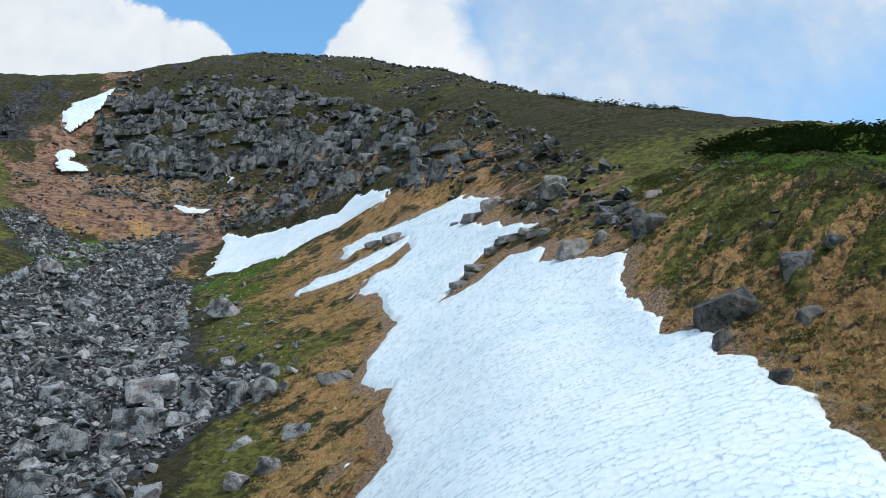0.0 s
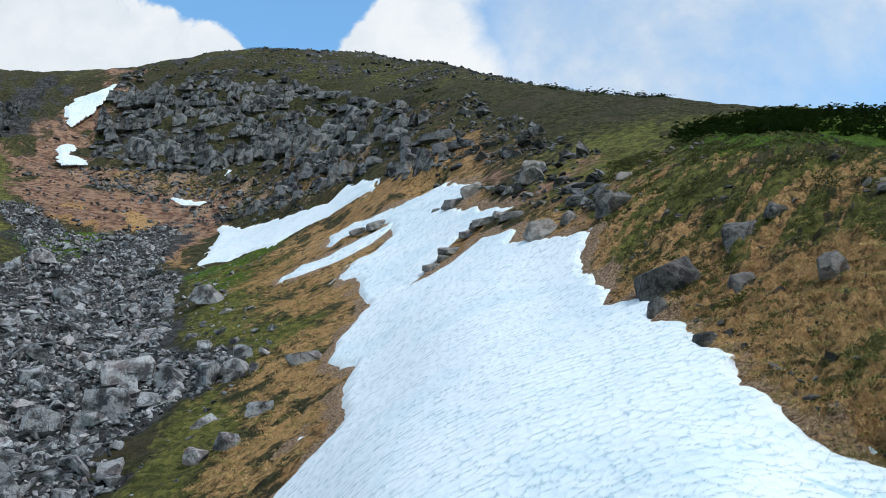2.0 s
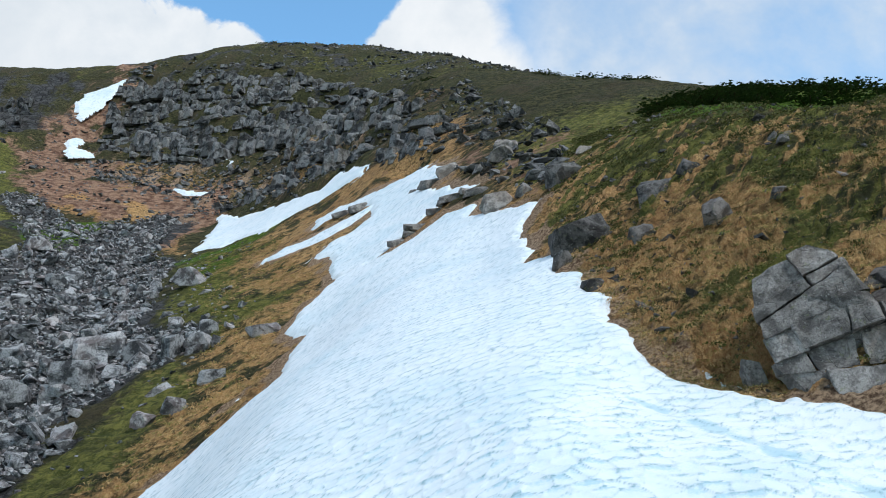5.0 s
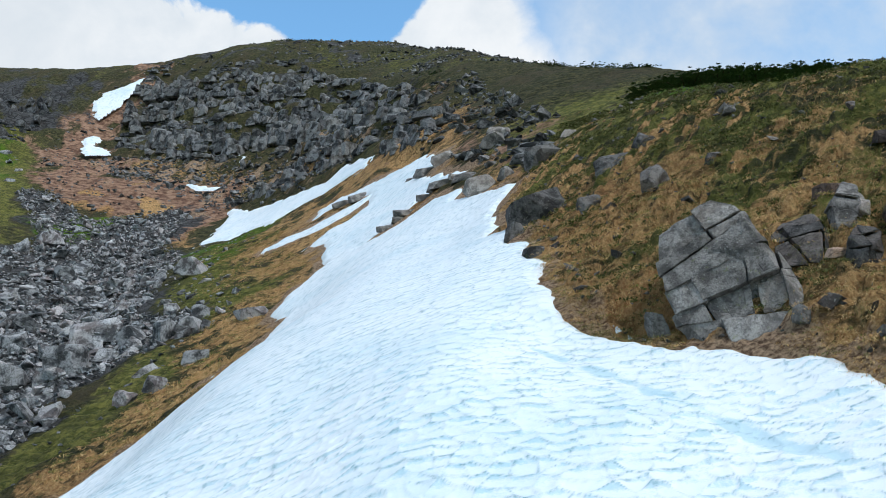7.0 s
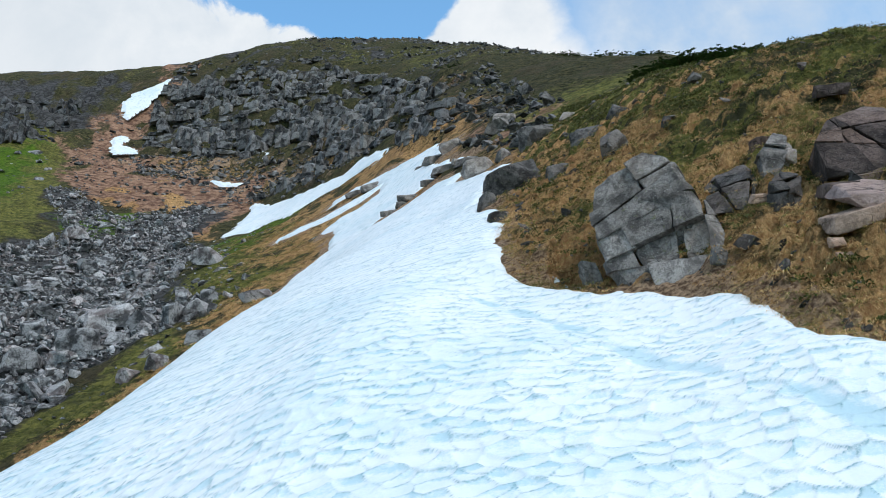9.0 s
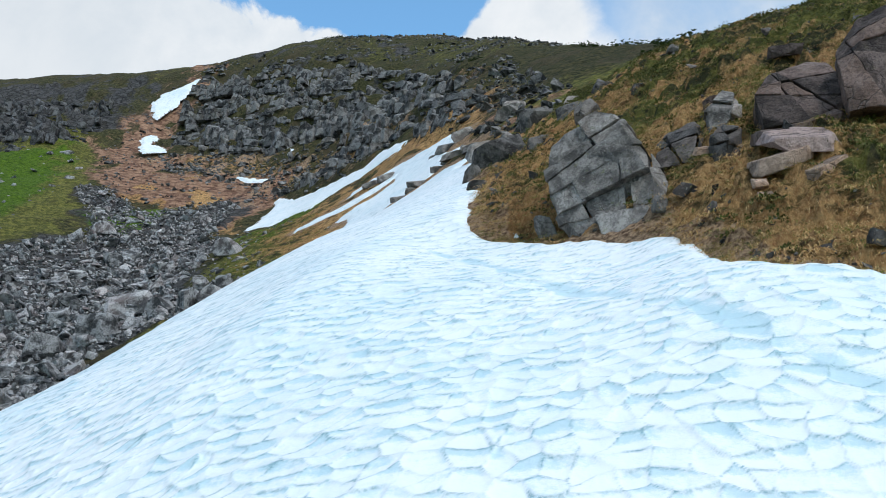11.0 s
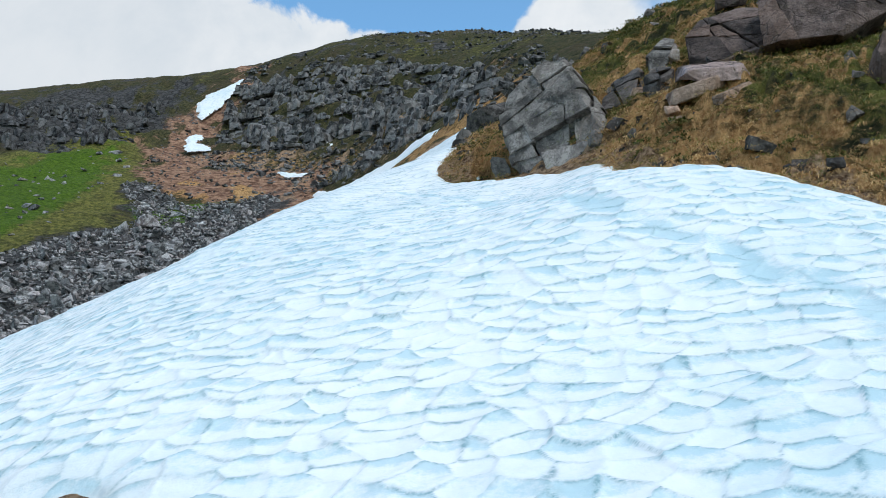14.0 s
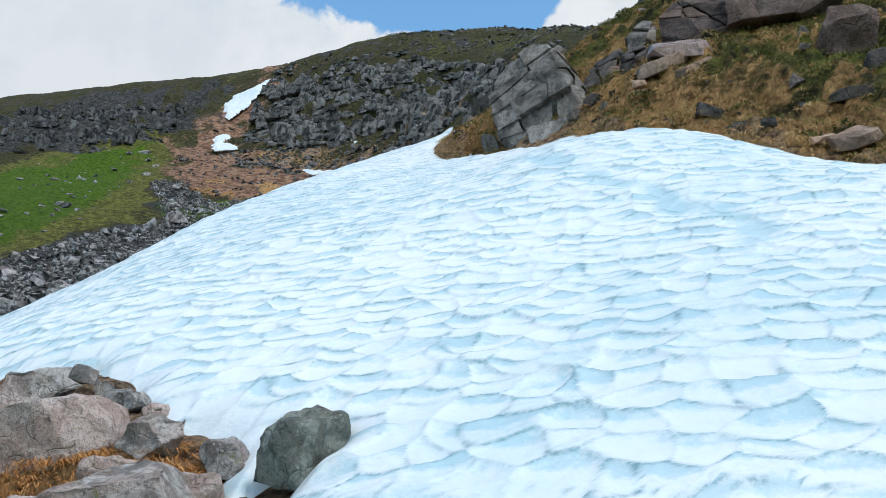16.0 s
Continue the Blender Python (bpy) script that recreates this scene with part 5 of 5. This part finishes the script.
# ---- lichened rocks in the foreground ----
for x, y, w, h, d, yaw, tip, lean, label, lift in [
        (13.95, 4.85, 1.1, 0.46, 0.6, 5, 4, -6, "rounded grey rock at the snow's edge", 0.0), (14.95, 3.5, 1.5, 0.72, 0.7, -6, 4, -9, "big pinkish-grey lichened rock at the snow's edge", 0.0), (14.62, 4.55, 0.28, 0.17, 0.2, 20, 0, 12, "reddish-brown stone beside the big rock", 0.02), (14.95, 4.38, 0.16, 0.2, 0.16, -10, 5, -14, "small upright dark stone beside the big rock", 0.02),
        (15.25, 4.22, 0.26, 0.18, 0.2, 30, 0, 6, "small dark stone at the snow's edge", 0.02), (15.48, 4.18, 0.26, 0.2, 0.2, -15, 8, -10, "small dark wet stone at the snow's edge", 0.02), (15.8, 4.02, 0.24, 0.13, 0.18, 10, 0, 0, "flat dark stone at the snow's edge", 0.02), (16.3, 3.2, 0.44, 0.34, 0.36, -25, 8, 16, "dark brown rock among lichened rocks", 0.02), (17.0, 3.05, 0.40, 0.32, 0.36, 12, 0, 6, "rounded grey rock touching the snow", 0.02),
        (16.6, 2.05, 1.25, 0.55, 0.7, 8, 10, -9, "flat pale grey rock in rusty grass", 0.2), (17.0, 2.6, 0.36, 0.3, 0.3, -14, 0, 4, "low pinkish rock with a flat top", 0.02), (17.35, 2.2, 0.34, 0.46, 0.36, -14, 0, 8, "split grey rock with lichen", 0.0), (16.0, 3.0, 0.55, 0.28, 0.35, 15, 0, -8, "low grey rock in rusty grass", 0.0), (15.5, 2.6, 0.3, 0.2, 0.3, 0, 0, 5, "small speckled stone in rusty grass", 0.0)]:
    rock(x, y, w, h, d, int(x * 211 + y * 37), LICHEN_ROCK, label, yaw, tip, lean, 0.25, 9, 0.80, 0.075, "", 0.04, lift)
rock(17.85, 2.85, 0.42, 0.5, 1.0, 977, MOSSY_ROCK, "tall lichened green-grey rock rising out of the snow", -22, 16, 8, 0.2, 10, 0.80, 0.075, "", 0.05, 0.18)


# ---- grass, heath and dwarf pines ----
def blade_tuft(seed, blades, length, width, droop, radius):
    """A tuft of tapering blades that bend over: (verts, triangles)."""
    r = np.random.default_rng(seed)
    V, T = [], []
    for k in range(blades):
        a = r.uniform(0, 6.28)
        out = np.array([math.cos(a), math.sin(a), 0.0])
        side = np.array([-out[1], out[0], 0.0]) * width * r.uniform(0.7, 1.3) * 0.5
        root = out * radius * r.random() ** 0.5 + np.array([0, 0, -0.03])
        ln, d = length * r.uniform(0.6, 1.2), droop * r.uniform(0.5, 1.4)
        mid = root + out * ln * 0.35 * d + np.array([0, 0, ln * 0.55])
        tip = root + out * ln * (0.75 * d + 0.1) + np.array([0, 0, ln * (0.95 - 0.55 * d)])
        i = len(V)
        V += [root, mid + side, mid - side, tip]
        T += [(i, i + 1, i + 2), (i + 2, i + 1, i + 3)]
    return np.array(V), np.array(T)


def leaf_clump(seed, leaves, leaf, flat):
    """A low cushion of small leaves 1 m across."""
    r = np.random.default_rng(seed)
    d = r.normal(0, 1, (leaves, 3))
    d[:, 2] = np.abs(d[:, 2])
    d /= np.linalg.norm(d, axis=1)[:, None]
    c = d * r.uniform(0.25, 0.5, (leaves, 1)) * np.array([1, 1, flat])
    u = np.cross(d, r.normal(0, 1, (leaves, 3)))
    u /= np.linalg.norm(u, axis=1)[:, None]
    w = np.cross(d, u) * 0.45 + d * 0.35
    s = leaf * r.uniform(0.6, 1.4, (leaves, 1))
    V = np.stack([c - u * s * 0.45, c + u * s * 0.45, c + w * s + d * s * 0.4], 1).reshape(-1, 3)
    return V, np.arange(len(V)).reshape(-1, 3)


def grow(name, outline, n, shapes, size, seed, label, mat, share, spare=-0.35, far_grow=0.0, sinkz=0.0):
    gen = np.random.default_rng(seed)
    x, y = fill(outline, n, gen).T
    c = cover(x, y)
    ok = (c["sd"] < spare) & (gen.random(n) < share(c, x, y))
    x, y = x[ok], y[ok]
    n = len(x)
    k = size * gen.uniform(0.6, 1.35, n) * (1 + far_grow * np.maximum(y - 25, 0))
    sizes = np.stack([k * gen.uniform(0.8, 1.3, n), k * gen.uniform(0.8, 1.3, n), k], -1)
    gx, gy = downhill(x, y)
    turns = turned(np.arctan2(gy, gx) - np.pi / 2, np.full(n, 0.35), np.zeros(n)) @ turned(gen.uniform(0, 6.28, n), gen.normal(0, 0.1, n), gen.normal(0, 0.1, n))
    z = ground_height(x, y, {q: v[ok] for q, v in c.items()})
    v, f = spread(shapes, np.stack([x, y, z + sinkz * k], -1), sizes, turns, gen.integers(0, len(shapes), n))
    return tagged(new(name, mesh_from(name, v, f, mat, False)), label, "grass", kind="stuff")


TUFTS = [blade_tuft(k, 20, 0.13, 0.013, 1.5, 0.24) for k in range(12)]
CUSHIONS = [leaf_clump(k, 46, 0.13, 0.55) for k in range(8)]
NEAR_BANK = [(13, 26), (12.3, 34), (11.6, 40), (14, 46), (24, 46), (30, 38), (30, 16), (28, 10.5), (24, 12.2), (22, 14), (19.5, 15.6), (18.8, 18.5), (17.5, 21.3), (15, 22.7), (13.4, 24.5)]
grow("dry_grass", NEAR_BANK, 44000, TUFTS, 0.85, 81, "tufts of straw-coloured dry grass on the bank", DRY_BLADE, lambda c, x, y: np.clip(0.07 + 0.6 * c["dry"] * (1 - 0.3 * c["rim"]) + 0.3 * c["rim"], 0, 1) * smooth(48, 22, y) * smooth(1.0, 2.2, np.hypot(x - 16.9, y - 23.9)), 0.1, far_grow=0.012)
grow("green_grass", NEAR_BANK, 24000, TUFTS, 0.85, 82, "tufts of green grass on the bank", GREEN_BLADE, lambda c, x, y: np.clip(0.20 + 0.7 * c["green"], 0, 1) * smooth(48, 22, y) * smooth(1.0, 2.2, np.hypot(x - 16.9, y - 23.9)), 0.1, far_grow=0.012)
grow("heath", BANK, 13000, CUSHIONS, 0.42, 83, "low dark heath cushions among the grass", HEATH_LEAF, lambda c, x, y: np.clip(0.06 + 0.9 * smooth(0.0, 0.3, grain(x, y, 3.2, 86, 3)), 0, 1) * (1 - 0.5 * c["dry"]), -0.6, 0.012, -0.08)
COARSE = [blade_tuft(60 + k, 13, 0.45, 0.05, 1.6, 0.28) for k in range(8)]
STRIP = [(-4.5, 40), (-4.2, 52), (-6.5, 66), (-5, 76), (-9, 88), (-14, 98), (-16, 112), (-28, 122), (-24, 100), (-15, 77), (-11, 64), (-11, 44)]
grow("dry_strip_grass", STRIP, 6500, COARSE, 0.5, 87, "matted dry grass between scree and snow", DRY_BLADE, lambda c, x, y: 0.75 * c["dry"] + 0.05, -0.6)
grow("green_strip_grass", STRIP, 5500, COARSE, 0.45, 88, "green grass between scree and snow", GREEN_BLADE, lambda c, x, y: 0.7 * c["green"] + 0.12, -0.8)
LEDGE = [(12.8, 5.2), (15.4, 3.9), (17.3, 3.0), (17.5, 1.2), (15.5, 0.5), (12.5, 2.5)]
grow("rusty_grass", LEDGE, 3200, TUFTS, 0.6, 84, "rusty brown grass between the lichened rocks", RUST_BLADE, lambda c, x, y: 0.75 + 0 * x, -0.1)


def limb(bm, path, thick):
    """A tapering five-sided branch along a path of points."""
    rings = []
    for k, p in enumerate(path):
        rad = thick * (1 - 0.8 * k / (len(path) - 1))
        rings.append([bm.verts.new(Vector(p) + Vector((math.cos(a * 1.2566) * rad, math.sin(a * 1.2566) * rad, 0))) for a in range(5)])
    for lo, hi in zip(rings, rings[1:]):
        for a in range(5):
            bm.faces.new((lo[a], lo[(a + 1) % 5], hi[(a + 1) % 5], hi[a]))


def make_pine(seed):
    """A dwarf mountain pine about 2 m across and 1.6 m high."""
    r = random.Random(seed)
    bush = empty("dwarf_pine", 0, 0, 0, "dense dark green dwarf pine bush on the slope", "bush", "dwarf pines on the shoulder")
    wood = bmesh.new()
    V, T = [], []
    for k in range(9):
        a = k * 0.7 + r.uniform(-0.3, 0.3)
        ln, h = r.uniform(0.6, 1.05), r.uniform(0.8, 1.2)
        path = [(math.cos(a) * ln * s, math.sin(a) * ln * s, -0.15 + h * s ** 1.6) for s in (0, 0.35, 0.7, 1.0)]
        limb(wood, path, 0.05)
        for _ in range(19):
            s = r.uniform(0.25, 1.05)
            c = Vector((math.cos(a) * ln * s, math.sin(a) * ln * s, -0.15 + h * s ** 1.6)) + Vector((r.gauss(0, 0.17), r.gauss(0, 0.17), r.gauss(0, 0.13)))
            up = Vector((r.gauss(0, 0.35) + 0.3 * math.cos(a), r.gauss(0, 0.35) + 0.3 * math.sin(a), 1)).normalized()
            for q in range(7):
                b = q * 0.9 + r.uniform(0, 0.5)
                side = up.orthogonal().normalized()
                side.rotate(Matrix.Rotation(b, 3, up))
                tip = c + up * r.uniform(0.06, 0.16) + side * r.uniform(0.07, 0.16)
                wide = up.cross(side) * 0.05
                i = len(V)
                V += [c - wide, c + wide, tip]
                T.append((i, i + 1, i + 2))
    me = bpy.data.meshes.new("trunk")
    wood.to_mesh(me)
    wood.free()
    me.materials.append(BARK)
    part("trunk", me, bush)
    part("crown", mesh_from("crown", V, T, NEEDLE, False), bush)
    return bush


def plant_pines():
    gen = np.random.default_rng(91)
    kinds = [make_pine(900 + k) for k in range(5)]
    spots = [(x, y, gen.uniform(0.9, 1.35)) for x, y in fill(PINES, 130, gen)]
    spots += [(16.6 + 11.7 * t + gen.normal(0, 0.6), 144 - 34 * t + gen.normal(0, 1.2), gen.uniform(0.9, 1.3)) for t in np.linspace(0, 1, 30) if abs(t - 0.42) > 0.05]
    spots += [(-52 + 12 * t, 234 + gen.normal(0, 1), gen.uniform(0.8, 1.1)) for t in np.linspace(0, 1, 8)]
    spots += [(-1.6 + gen.normal(0, 1.1), 157 + gen.normal(0, 1.1), 1.2) for _ in range(6)]
    for k, (x, y, s) in enumerate(spots):
        m = Matrix.Translation((x, y, ground_at(x, y) - (0.28 if y < 100 else 0.85) * s)) @ Matrix.Rotation(gen.uniform(0, 6.28), 4, "Z")
        ob = kinds[k] if k < len(kinds) else copy_thing(kinds[k % len(kinds)], m)
        ob.matrix_basis = m @ Matrix.Diagonal((s * 1.55, s * 1.55, s * (0.46 if y < 100 else 0.62), 1))


plant_pines()
